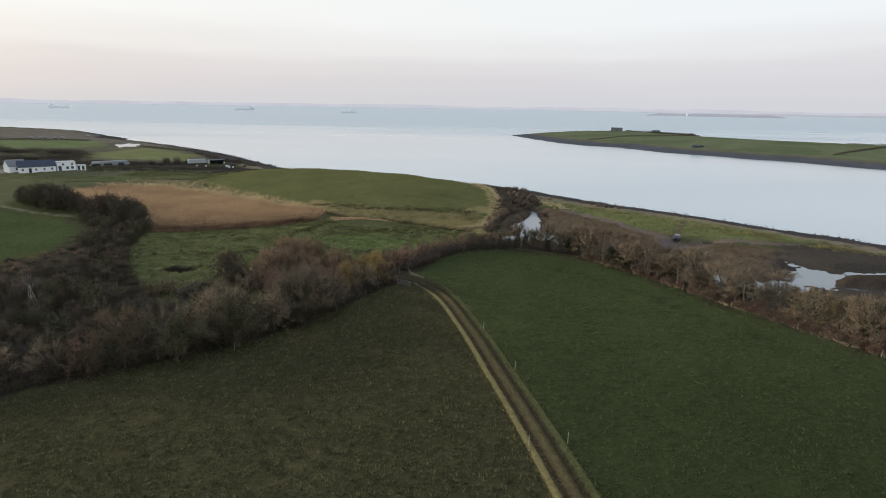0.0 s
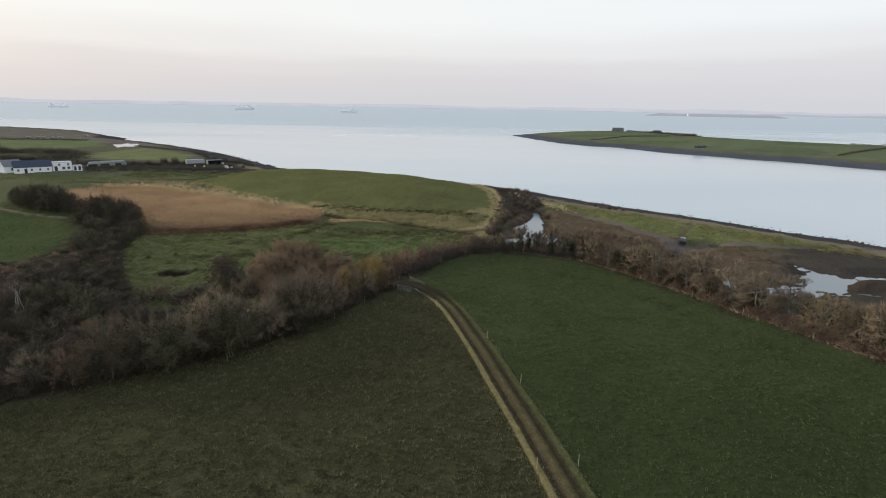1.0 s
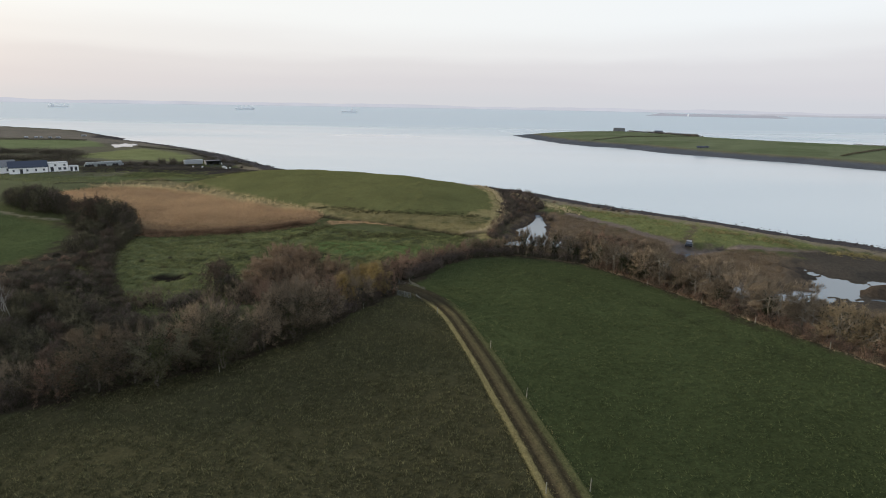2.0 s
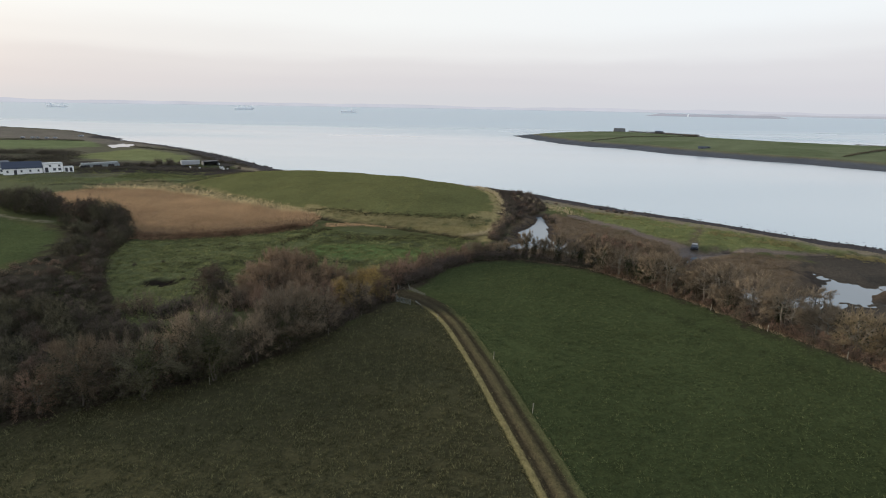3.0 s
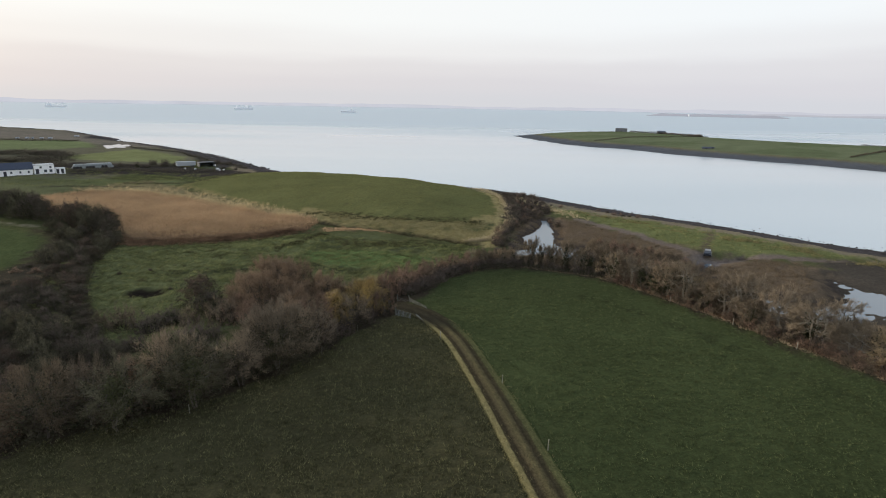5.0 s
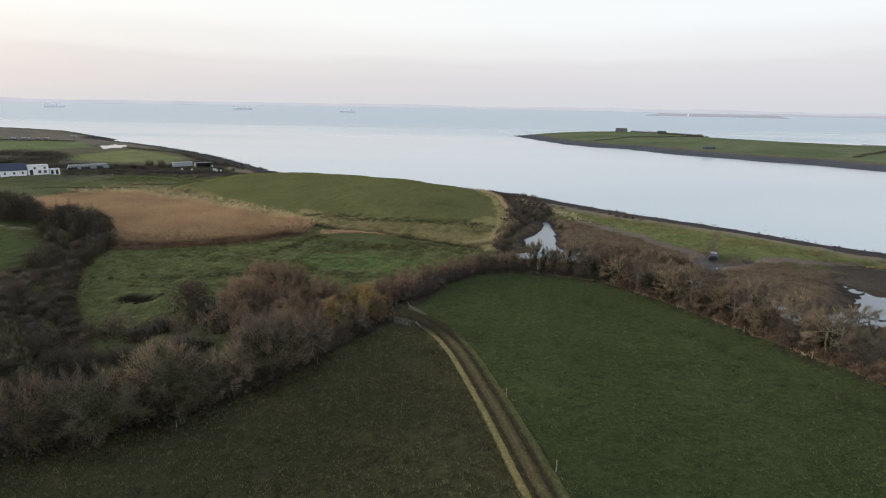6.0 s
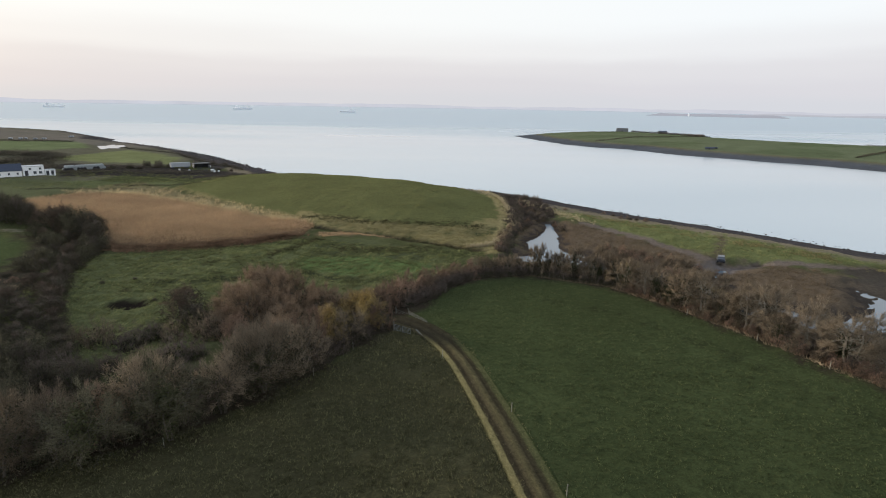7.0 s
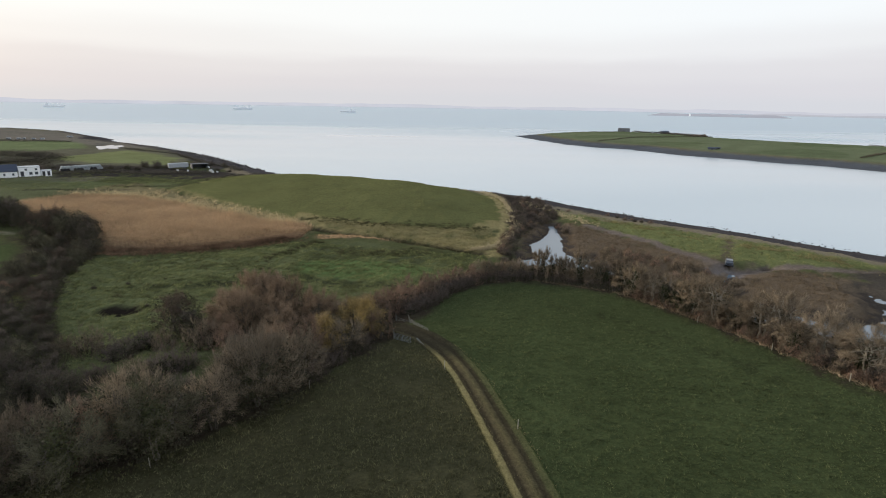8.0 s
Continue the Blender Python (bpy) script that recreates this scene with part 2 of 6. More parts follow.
def island_mat(name, c1, c2, rough=0.9, tint=0.25, patch=0.0, size=0.05):
    """For joined small pieces (twigs, leaves, blades): each piece a shade of its own between two colours."""
    m, nt, p = nodes(name, rough, 0.0 if rough > 0.85 else 0.12)
    r = nt.nodes.new("ShaderNodeNewGeometry").outputs["Random Per Island"]
    oi = nt.nodes.new("ShaderNodeObjectInfo").outputs["Random"]
    col = mix_node(nt, r, c1, c2)
    k = math_node(nt, "MULTIPLY_ADD", oi, 2 * tint, 1 - tint)
    if patch:                                    # broad lighter and darker stands
        k = math_node(nt, "MULTIPLY", k, ramp_node(nt, noise_node(nt, size, 4, coords(nt), 0.6), 0.3, 0.7, 1 - patch, 1 + patch))
    vs = nt.nodes.new("ShaderNodeVectorMath")
    vs.operation = "SCALE"
    nt.links.new(col, vs.inputs[0])
    nt.links.new(k, vs.inputs["Scale"])
    nt.links.new(vs.outputs[0], p.inputs["Base Color"])
    return m


def ground_material():
    m, nt, p = nodes("ground_turf", 1.0, 0.0)
    at = nt.nodes.new("ShaderNodeAttribute")
    at.attribute_name = "tint"
    v = coords(nt)
    big, mid = noise_node(nt, 0.07, 4, v), noise_node(nt, 1.4, 4, v, 0.65)
    fine = noise_node(nt, 5.0, 3, v, 0.7)
    k = math_node(nt, "MULTIPLY", ramp_node(nt, big, 0.25, 0.75, 0.85, 1.15), ramp_node(nt, mid, 0.3, 0.7, 0.8, 1.2))
    k = math_node(nt, "MULTIPLY", k, ramp_node(nt, fine, 0.3, 0.7, 0.72, 1.28))
    vs = nt.nodes.new("ShaderNodeVectorMath")
    vs.operation = "SCALE"
    nt.links.new(at.outputs["Color"], vs.inputs[0])
    nt.links.new(k, vs.inputs["Scale"])
    # dead straw blades among the green, by the zone's share of them
    fleck = math_node(nt, "MULTIPLY", ramp_node(nt, noise_node(nt, 2.6, 5, v, 0.75), 0.55, 0.72), at.outputs["Alpha"])
    patch = math_node(nt, "MULTIPLY", fleck, ramp_node(nt, noise_node(nt, 0.16, 3, v), 0.35, 0.65, 0.25, 1.0))
    col = mix_node(nt, patch, vs.outputs[0], (0.15, 0.135, 0.06))
    nt.links.new(col, p.inputs["Base Color"])
    bump_node(nt, p, math_node(nt, "MULTIPLY_ADD", mid, 1.0, math_node(nt, "MULTIPLY", fine, 0.5)), 0.32)
    return m


def water_material(name, base, ripple, length, lo=0.06, hi=0.22, open_sea=False):
    m, nt, p = nodes(name, 0.06, 0.5)
    p.inputs["IOR"].default_value = 1.33
    v = coords(nt)
    mp = nt.nodes.new("ShaderNodeMapping")
    mp.inputs["Rotation"].default_value = (0, 0, -0.3)
    mp.inputs["Scale"].default_value = (0.45, 1.5, 1)
    nt.links.new(v, mp.inputs[0])
    # wind lanes: calm and ruffled bands
    lane = noise_node(nt, 0.003, 2, mp.outputs[0], 0.6)
    calm = ramp_node(nt, lane, 0.38, 0.64)
    if open_sea:                                 # sheltered near the shores, ruffled further out
        sep = nt.nodes.new("ShaderNodeSeparateXYZ")
        nt.links.new(v, sep.inputs[0])
        fade = ramp_node(nt, sep.outputs["Y"], 350, 1300, 1.0, 0.0)
        near = math_node(nt, "MULTIPLY", calm, ramp_node(nt, sep.outputs["Y"], 350, 1000, 0.4, 0.0))
        edge_y = math_node(nt, "MULTIPLY_ADD", math_node(nt, "MULTIPLY", math_node(nt, "SUBTRACT", lane, 0.5), ramp_node(nt, sep.outputs["Y"], 800, 1400, 1.0, 0.0)), 900.0, sep.outputs["Y"])
        calm = math_node(nt, "ADD", near, ramp_node(nt, edge_y, 560, 1050, 0.0, 0.8))
    nt.links.new(ramp_node(nt, calm, 0, 1, lo, hi), p.inputs["Roughness"])
    # sky reflection is put into the base colour, darker where ruffled
    nt.links.new(mix_node(nt, calm, base, (0.74 * base[0], 0.84 * base[1], 0.9 * base[2])), p.inputs["Base Color"])
    h = math_node(nt, "MULTIPLY", noise_node(nt, length, 3, mp.outputs[0]), ramp_node(nt, calm, 0, 1, 0.3, 1.0))
    if open_sea:
        h = math_node(nt, "MULTIPLY", h, fade)
    bump_node(nt, p, h, ripple)
    return m


M_GROUND = ground_material()
M_SEA = water_material("estuary_water", (0.46, 0.525, 0.56), 0.012, 1.6, 0.12, 0.36, True)
M_CREEK = water_material("creek_water", (0.17, 0.195, 0.22), 0.004, 1.5)
M_TWIG = island_mat("bare_twigs", (0.105, 0.079, 0.053), (0.25, 0.192, 0.13))
M_TWIG_RED = island_mat("red_brown_twigs", (0.135, 0.088, 0.062), (0.29, 0.194, 0.136))
M_TWIG_PALE = island_mat("pale_twigs", (0.117, 0.09, 0.062), (0.265, 0.207, 0.144))
M_TWIG_DARK = island_mat("dark_twigs", (0.066, 0.052, 0.044), (0.165, 0.13, 0.106))
M_TWIG_OLIVE = island_mat("olive_twigs", (0.083, 0.076, 0.047), (0.19, 0.168, 0.108))
M_TWIG_BROWN = island_mat("brown_twigs", (0.07, 0.05, 0.039), (0.165, 0.118, 0.09))
M_TWIG_STRAW = island_mat("straw_brown_twigs", (0.14, 0.105, 0.062), (0.3, 0.225, 0.13))
M_TWIG_ROSE = island_mat("rosy_twigs", (0.125, 0.085, 0.056), (0.35, 0.245, 0.16))
M_BARK = plain("bark", (0.12, 0.1, 0.08), 0.9, 0.35, 6, bump=0.02, rnd=0.3)
M_BARK_PALE = plain("pale_bark", (0.25, 0.215, 0.165), 0.9, 0.3, 6, bump=0.02, rnd=0.25)
M_IVY = island_mat("ivy_leaves", (0.026, 0.03, 0.014), (0.075, 0.075, 0.034), 0.75)
M_IVY_PALE = island_mat("yellowed_ivy", (0.04, 0.043, 0.019), (0.1, 0.1, 0.045), 0.75)
M_BRAMBLE = island_mat("bramble_leaves", (0.034, 0.033, 0.02), (0.088, 0.076, 0.045), 0.85)
M_GOLD = island_mat("golden_leaves", (0.3, 0.21, 0.075), (0.6, 0.425, 0.16), 0.9)
M_REED = island_mat("dry_reed", (0.43, 0.272, 0.148), (0.62, 0.405, 0.226), 0.9, 0.05, 0.3, 0.03)
M_PLUME = island_mat("bleached_grass", (0.34, 0.27, 0.15), (0.56, 0.455, 0.275), 0.9, 0.05, 0.3, 0.15)
M_BRACKEN = island_mat("dead_bracken", (0.12, 0.072, 0.044), (0.22, 0.138, 0.083), 0.9, 0.05, 0.4, 0.3)
M_TIPS = island_mat("reed_tips", (0.46, 0.33, 0.165), (0.72, 0.55, 0.3), 0.9, 0.05, 0.3, 0.1)
M_SEDGE = island_mat("brown_sedge", (0.15, 0.098, 0.06), (0.28, 0.185, 0.112), 0.9, 0.05, 0.3, 0.1)
M_STRAW = island_mat("straw_grass", (0.14, 0.12, 0.05), (0.32, 0.27, 0.13), 0.9, 0.05)
M_BLADE_L = island_mat("stubble_tufts", (0.05, 0.049, 0.023), (0.15, 0.137, 0.068), 0.9, 0.05, 0.5, 0.9)
M_BLADE_R = island_mat("pasture_tufts", (0.05, 0.062, 0.025), (0.115, 0.125, 0.054), 0.9, 0.05, 0.35, 0.5)


# ---- mesh helpers ----
def mesh_np(name, V, F, smooth=False):
    V, F = np.asarray(V, np.float32), np.asarray(F, np.int32)
    me = bpy.data.meshes.new(name)
    me.vertices.add(len(V))
    me.vertices.foreach_set("co", V.ravel())
    me.loops.add(F.size)
    me.loops.foreach_set("vertex_index", F.ravel())
    me.polygons.add(len(F))
    me.polygons.foreach_set("loop_start", np.arange(0, F.size, F.shape[1], dtype=np.int32))
    if smooth:
        me.polygons.foreach_set("use_smooth", np.ones(len(F), bool))
    me.update(calc_edges=True)
    me.validate()
    return me


def thing(name, label, category, group="", kind="", mesh=None, mat=None):
    ob = new(name, mesh)
    if mesh and mat:
        mesh.materials.append(mat)
    return tagged(ob, label, category, group, kind)


def part(name, me, material, parent, label=""):
    """One mesh object under a thing or part; me is a bmesh or a mesh."""
    if isinstance(me, bmesh.types.BMesh):
        bm, me = me, bpy.data.meshes.new(name)
        bm.to_mesh(me)
        bm.free()
    if material and not me.materials:
        me.materials.append(material)
    ob = new(name, me)
    ob.parent = parent
    return tagged(ob, label)


def box(bm, x0, x1, y0, y1, z0, z1, bevel=0.0):
    """A block into bm, edges eased where bevel is given."""
    r = bmesh.ops.create_cube(bm, size=1.0, matrix=Matrix.Translation(((x0 + x1) / 2, (y0 + y1) / 2, (z0 + z1) / 2))
                              @ Matrix.Diagonal((x1 - x0, y1 - y0, z1 - z0, 1)))
    if bevel:
        es = list({e for v in r["verts"] for e in v.link_edges})
        bmesh.ops.bevel(bm, geom=es, offset=bevel, segments=1, affect="EDGES")
    return bm


def spikes(P, D, R):
    """Tapered three-sided blades from P along D, with foot radius R."""
    P, D = np.asarray(P, float), np.asarray(D, float)
    R = np.broadcast_to(np.asarray(R, float), (len(P),))
    u = np.cross(D, np.array([0.31, 0.87, 0.4]))
    u /= np.linalg.norm(u, axis=1)[:, None] + 1e-9
    w = np.cross(D, u)
    w /= np.linalg.norm(w, axis=1)[:, None] + 1e-9
    V = np.empty((len(P), 4, 3))
    for i, a in enumerate((0, 2.094, 4.189)):
        V[:, i] = P + R[:, None] * (np.cos(a) * u + np.sin(a) * w)
    V[:, 3] = P + D
    o = np.arange(len(P))[:, None, None] * 4
    F = (np.array([[0, 1, 3], [1, 2, 3], [2, 0, 3]])[None] + o).reshape(-1, 3)
    return V.reshape(-1, 3), F


def leaves(P, size, rng, flat=0.0):
    """Small folded leaf blades at P in random turns."""
    n = len(P)
    a = rng.normal(size=(n, 3))
    a[:, 2] *= 1 - flat
    a /= np.linalg.norm(a, axis=1)[:, None]
    b = np.cross(a, rng.normal(size=(n, 3)))
    b /= np.linalg.norm(b, axis=1)[:, None]
    c = np.cross(a, b)
    s = (size * rng.uniform(0.6, 1.4, n))[:, None]
    V = np.stack([P - a * s, P + b * s * 0.6 + c * s * 0.2, P + a * s, P - b * s * 0.6 + c * s * 0.2], 1)
    o = np.arange(n)[:, None, None] * 4
    F = (np.array([[0, 1, 2], [0, 2, 3]])[None] + o).reshape(-1, 3)
    return V.reshape(-1, 3), F


def tube(path, radii, sides=5):
    path = np.asarray(path, float)
    V, F = [], []
    for i, p in enumerate(path):
        d = path[min(i + 1, len(path) - 1)] - path[max(i - 1, 0)]
        u = np.cross(d, (0.2, 0.9, 0.37))
        u /= np.linalg.norm(u) + 1e-9
        w = np.cross(d, u)
        w /= np.linalg.norm(w) + 1e-9
        for k in range(sides):
            a = 6.2832 * k / sides
            V.append(p + radii[i] * (math.cos(a) * u + math.sin(a) * w))
    for i in range(len(path) - 1):
        for k in range(sides):
            a, b = i * sides + k, i * sides + (k + 1) % sides
            F += [(a, b, b + sides), (a, b + sides, a + sides)]
    top = (len(path) - 1) * sides
    F += [(top, top + k, top + k + 1) for k in range(1, sides - 1)]
    return np.array(V), np.array(F)


def join(chunks):
    V, F, o = [], [], 0
    for v, f in chunks:
        V.append(v)
        F.append(f + o)
        o += len(v)
    return np.vstack(V), np.vstack(F)


# ---- ground: one sheet from under the camera to the horizon ----
def spaced(*runs):
    out = []
    for a, b, s in runs:
        out += list(np.arange(a, b, s))
    return np.array(out + [runs[-1][1]])


GX = spaced((-4900, -1500, 340), (-1500, -600, 60), (-600, -330, 7), (-330, -150, 2.5), (-150, 140, 1.25), (140, 240, 5), (240, 800, 40), (800, 4900, 410))
GY = spaced((-1500, -100, 140), (-100, 20, 8), (20, 215, 1.25), (215, 340, 1.8), (340, 700, 4), (700, 1200, 50), (1200, 4900, 370))
gx, gy = np.meshgrid(GX, GY)
GP = np.stack([gx.ravel(), gy.ravel()], 1)
GH = height(GP)


def zone_tints(P, H):
    T = np.tile(np.array([0.075, 0.085, 0.032, 0.5]), (len(P), 1))
    wob = 1.2 * wave(P, 8, 21) + 0.6 * wave(P, 2.7, 22)

    def lay(d, col, soft=1.0):
        k = step(d + wob * min(soft, 3), -soft, soft)[:, None]
        T[:] = T * (1 - k) + np.array(col) * k
    x, y = P[:, 0], P[:, 1]
    # far farmland
    lay(np.where((x < -150), 60, -60) + 0 * x, (0.125, 0.12, 0.075, 0.4), 2)
    lay(sdf(P, [(-330, 385), (-356, 457), (-287, 474), (-243, 412), (-270, 385)]), (0.145, 0.178, 0.075, 0.1), 1)
    lay(sdf(P, [(-229, 342), (-211, 402), (-160, 366), (-149, 333), (-189, 326)]), (0.175, 0.195, 0.075, 0.2), 1)
    lay(sdf(P, [(-500, 480), (-300, 478), (-245, 430), (-180, 415), (-200, 440), (-255, 500), (-330, 560), (-520, 650)]), (0.16, 0.145, 0.11, 0.5), 3)
    lay(sdf(P, [(-200, 318), (-150, 322), (-105, 318), (-95, 300), (-120, 287), (-160, 292), (-195, 296)]), (0.05, 0.044, 0.036, 0.2), 2)
    lay(sdf(P, [(-230, 250), (-165, 262), (-120, 275), (-115, 262), (-150, 240), (-200, 232)]), (0.12, 0.138, 0.056, 0.3), 2)
    lay(sdf(P, [(-185, 293), (-171, 272), (-151, 282), (-131, 298), (-115, 298), (-112, 318), (-140, 319), (-162, 305)]), (0.047, 0.041, 0.034, 0.15), 1.5)
    lay(sdf(P, [(-213, 269), (-207, 271), (-196, 255), (-198.5, 250), (-206, 243), (-230, 225), (-236, 236)]), (0.33, 0.33, 0.32, 0.0), 0.6)
    # low meadows
    lay(sdf(P, [(-90, 145), (-62, 158), (-40, 166), (-5, 160), (5, 140), (-10, 118), (-40, 100), (-58, 96), (-75, 110)]), (0.126, 0.142, 0.056, 0.9), 2)
    lay(sdf(P, [(-36, 163), (-30, 172), (-20, 172), (-2, 158), (-4, 148), (-20, 152), (-34, 150)]), (0.088, 0.1, 0.042, 0.35), 1.2)
    lay(sdf(P, [(-34, 143), (-33.5, 151.5), (-23, 155), (-8, 151), (-3, 146), (-9, 140), (-20, 139)]), (0.112, 0.168, 0.05, 0.15), 0.9)
    lay(sdf(P, [(-36, 179), (-25, 181), (-13, 176), (-12, 174), (-24, 176.5), (-35, 175)]), (0.165, 0.125, 0.066, 0.7), 1.2)
    lay(-seg_dist(P, [(-60, 130), (-35, 140), (-8, 133)]) + 1.5, (0.045, 0.05, 0.025, 0.3), 1.5)
    lay(1.2 - np.hypot((x - PIT[0]) / 3.3, (y - PIT[1]) / 2.5) * 1.2 + 0.15, (0.02, 0.016, 0.012, 0.0), 0.1)
    lay(sdf(P, [(-235, 195), (-150, 186), (-149, 221), (-141, 242), (-165, 262), (-235, 255)]), (0.118, 0.128, 0.058, 0.5), 2)
    lay(sdf(P, LEFT_FIELD), (0.068, 0.09, 0.032, 0.35), 1)
    lay(-seg_dist(P, [(-152, 187), (-133, 178.5), (-118, 175)]) + 0.75, (0.19, 0.175, 0.11, 0.3), 0.5)
    lay(sdf(P, [(-118, 172), (-104, 166), (-84, 160), (-82, 143), (-77, 126), (-70, 110), (-58, 98), (-44, 88), (-36, 74), (-60, 60), (-110, 40), (-125, 90), (-102, 112), (-94, 134), (-103, 158)]), (0.05, 0.044, 0.029, 0.2), 2)
    lay(sdf(P, PLUMES), (0.2, 0.17, 0.08, 0.8), 1.5)
    lay(sdf(P, REEDS), (0.3, 0.2, 0.115, 0.2), 2)
    # hill
    lay(sdf(P, [(-40, 190), (-15, 180), (20, 178), (24, 200), (13, 158), (3.2, 165.8), (-4.7, 170.6), (-14, 176.2), (-22.8, 179.6), (-38, 186.5)]), (0.25, 0.21, 0.082, 0.8), 2)
    lay(sdf(P, HILL) + 1, (0.235, 0.2, 0.078, 0.6), 2)
    lay(sdf(P, HILL) - np.where((x > 0) & (y > 198), 2.2, np.where(x < -48, 1.0, 6.0)), (0.122, 0.128, 0.043, 0.2), 0.9)
    lay(-seg_dist(P, smooth_line(HILL_TRACK, 3)) + 1.5, (0.29, 0.24, 0.095, 0.4), 0.6)
    lay(1.2 - seg_dist(P, MEADOW_DITCH), (0.045, 0.038, 0.025, 0.2), 0.5)
    lay(2.2 - seg_dist(P, REED_DITCH), (0.085, 0.078, 0.038, 0.6), 2.2)
    # shore strip and marsh
    lay(sdf(P, [(32, 212), (45, 200), (56, 172), (66, 157), (80, 153), (92, 152), (110, 151), (135, 134), (180, 100), (230, 108), (129, 156), (98, 178), (69, 206), (40, 245)]), (0.143, 0.163, 0.055, 0.65), 2)
    lay(sdf(P, MARSH), (0.135, 0.102, 0.064, 0.4), 2.5)
    lay(sdf(P, [(22, 246), (34, 252), (39, 233), (38, 207), (31, 200), (18, 178), (20, 198), (23, 225)]), (0.06, 0.046, 0.034, 0.2), 2)
    lay(-seg_dist(P, SHORE_TRACK) + 1.9, (0.15, 0.122, 0.095, 0.1), 0.8)
    lay(-seg_dist(P, [(66, 152), (70, 162), (79, 179)]) + 1.0, (0.12, 0.1, 0.06, 0.3), 0.8)
    lay(3.0 - np.hypot((x - 65) / 1.3, y - 150), (0.165, 0.148, 0.14, 0.0), 2.0)
    c = creek_depth(P)
    lay(c + np.where((x > 56) & (y > 138), 0.6, 3.2), (0.06, 0.05, 0.04, 0.0), 1.5)
    lay(sdf(P, [(86, 131), (88, 142), (93, 149), (107, 150), (125, 139), (150, 118), (150, 100), (90, 100), (74, 112)]), (0.064, 0.057, 0.044, 0.0), 2)
    lay(np.where(np.hypot((x - 96) / 9, (y - 118) / 4.6) < 1, 2.0, -2.0), (0.06, 0.048, 0.034, 0.1), 1)
    # uplands: two fields either side of the track
    u = sdf(P, UPLAND)
    tr = smooth_line(TRACK, 5)
    tx = np.interp(y, tr[:, 1], tr[:, 0])
    lay(np.minimum(u, tx - x), (0.058, 0.056, 0.0255, 0.7), 0.8)
    lay(np.minimum(u, x - tx), (0.05, 0.066, 0.023, 0.35), 0.8)
    # the right field's tint darkens towards the south, wheel lines run beside the creek hedge
    k = step(u, 0, 2)[:, None] * np.where(x > tx, 0.7 + 0.36 * step(y, 30, 95), 1.0)[:, None] + (1 - step(u, 0, 2))[:, None]
    T[:, :3] *= k
    for off in (0.0, 1.7):
        lay(-seg_dist(P, [(17 - off, 118), (31 - off, 110), (40 - off, 94), (48 - off, 76), (57 - off, 58), (66 - off, 42)]) + 0.1, (0.036, 0.046, 0.018, 0.2), 0.5)
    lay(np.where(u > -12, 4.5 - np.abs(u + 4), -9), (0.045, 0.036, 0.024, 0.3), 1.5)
    # shingle shore
    s = shore_depth(P)
    lay(np.minimum(19 - s, 99), (0.2, 0.17, 0.11, 0.5), 2.5)
    lay(np.where(x < -120, 24 - s, -9), (0.07, 0.062, 0.055, 0.0), 2.0)
    lay(np.minimum(13 - s, 99), (0.066, 0.06, 0.058, 0.0), 1.2)
    T[:, :2] *= (1.04, 0.98)
    T[:, :3] = 1.06 * (0.87 * T[:, :3] + 0.13 * T[:, :3].mean(1, keepdims=True))   # winter grass is dull, and greyed further for a veil of haze
    return T


def grid_faces(nx, ny):
    i = (np.arange(ny - 1)[:, None] * nx + np.arange(nx - 1)[None]).ravel()
    return np.stack([i, i + 1, i + 1 + nx, i + nx], 1)


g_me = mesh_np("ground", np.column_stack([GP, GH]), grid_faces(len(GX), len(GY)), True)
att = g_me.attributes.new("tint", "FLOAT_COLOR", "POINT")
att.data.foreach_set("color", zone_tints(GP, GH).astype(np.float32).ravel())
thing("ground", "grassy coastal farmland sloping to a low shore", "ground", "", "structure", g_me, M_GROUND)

# ---- sea and creek ----
SX = spaced((-4900, 4900, 700))
SY = spaced((60, 4900, 605))
sx, sy = np.meshgrid(SX, SY)
sea_me = mesh_np("sea", np.column_stack([sx.ravel(), sy.ravel(), np.zeros(sx.size)]), grid_faces(len(SX), len(SY)))
thing("sea", "calm pale blue grey estuary water", "water", "", "structure", sea_me, M_SEA)


def water_strip(name, pts, widths, z, label):
    cl = smooth_line(pts, 6)
    cw = smooth_line([(w, 0) for w in widths], 6)[:, 0] + 1.2
    cd = np.gradient(cl, axis=0)
    cn = np.column_stack([-cd[:, 1], cd[:, 0]]) / np.hypot(cd[:, 0], cd[:, 1])[:, None]
    ck = np.stack([cl - cn * cw[:, None], cl + cn * cw[:, None]], 1).reshape(-1, 2)
    cf = np.array([[2 * i + 1, 2 * i, 2 * i + 2, 2 * i + 3] for i in range(len(cl) - 1)])
    thing(name, label, "water", "", "structure", mesh_np(name, np.column_stack([ck, np.full(len(ck), z)]), cf), M_CREEK)


water_strip("creek", CREEK, CREEK_W, 0.16, "narrow tidal creek with still silvery water")
water_strip("bay_inlet", INLET, INLET_W, 0.157, "still inlet of the muddy bay")
water_strip("creek_arm", ARM, ARM_W, 0.155, "still silvery backwater of the creek")
water_strip("ford_water", FORD, FORD_W, 0.165, "shallow water over a muddy ford")
pa = np.linspace(0, 6.2832, 49)[:-1]
pr = 0.8 + 0.16 * np.sin(2 * pa + 1) + 0.16 * np.sin(5 * pa) + 0.08 * np.sin(9 * pa + 2)
pond_v = np.vstack([[(-240, 432, 3.25)], np.column_stack([-240 + pr * (9 * 0.88 * np.cos(pa) - 25 * 0.48 * np.sin(pa)), 432 + pr * (9 * 0.48 * np.cos(pa) + 25 * 0.88 * np.sin(pa)), np.full(48, 3.25)])])
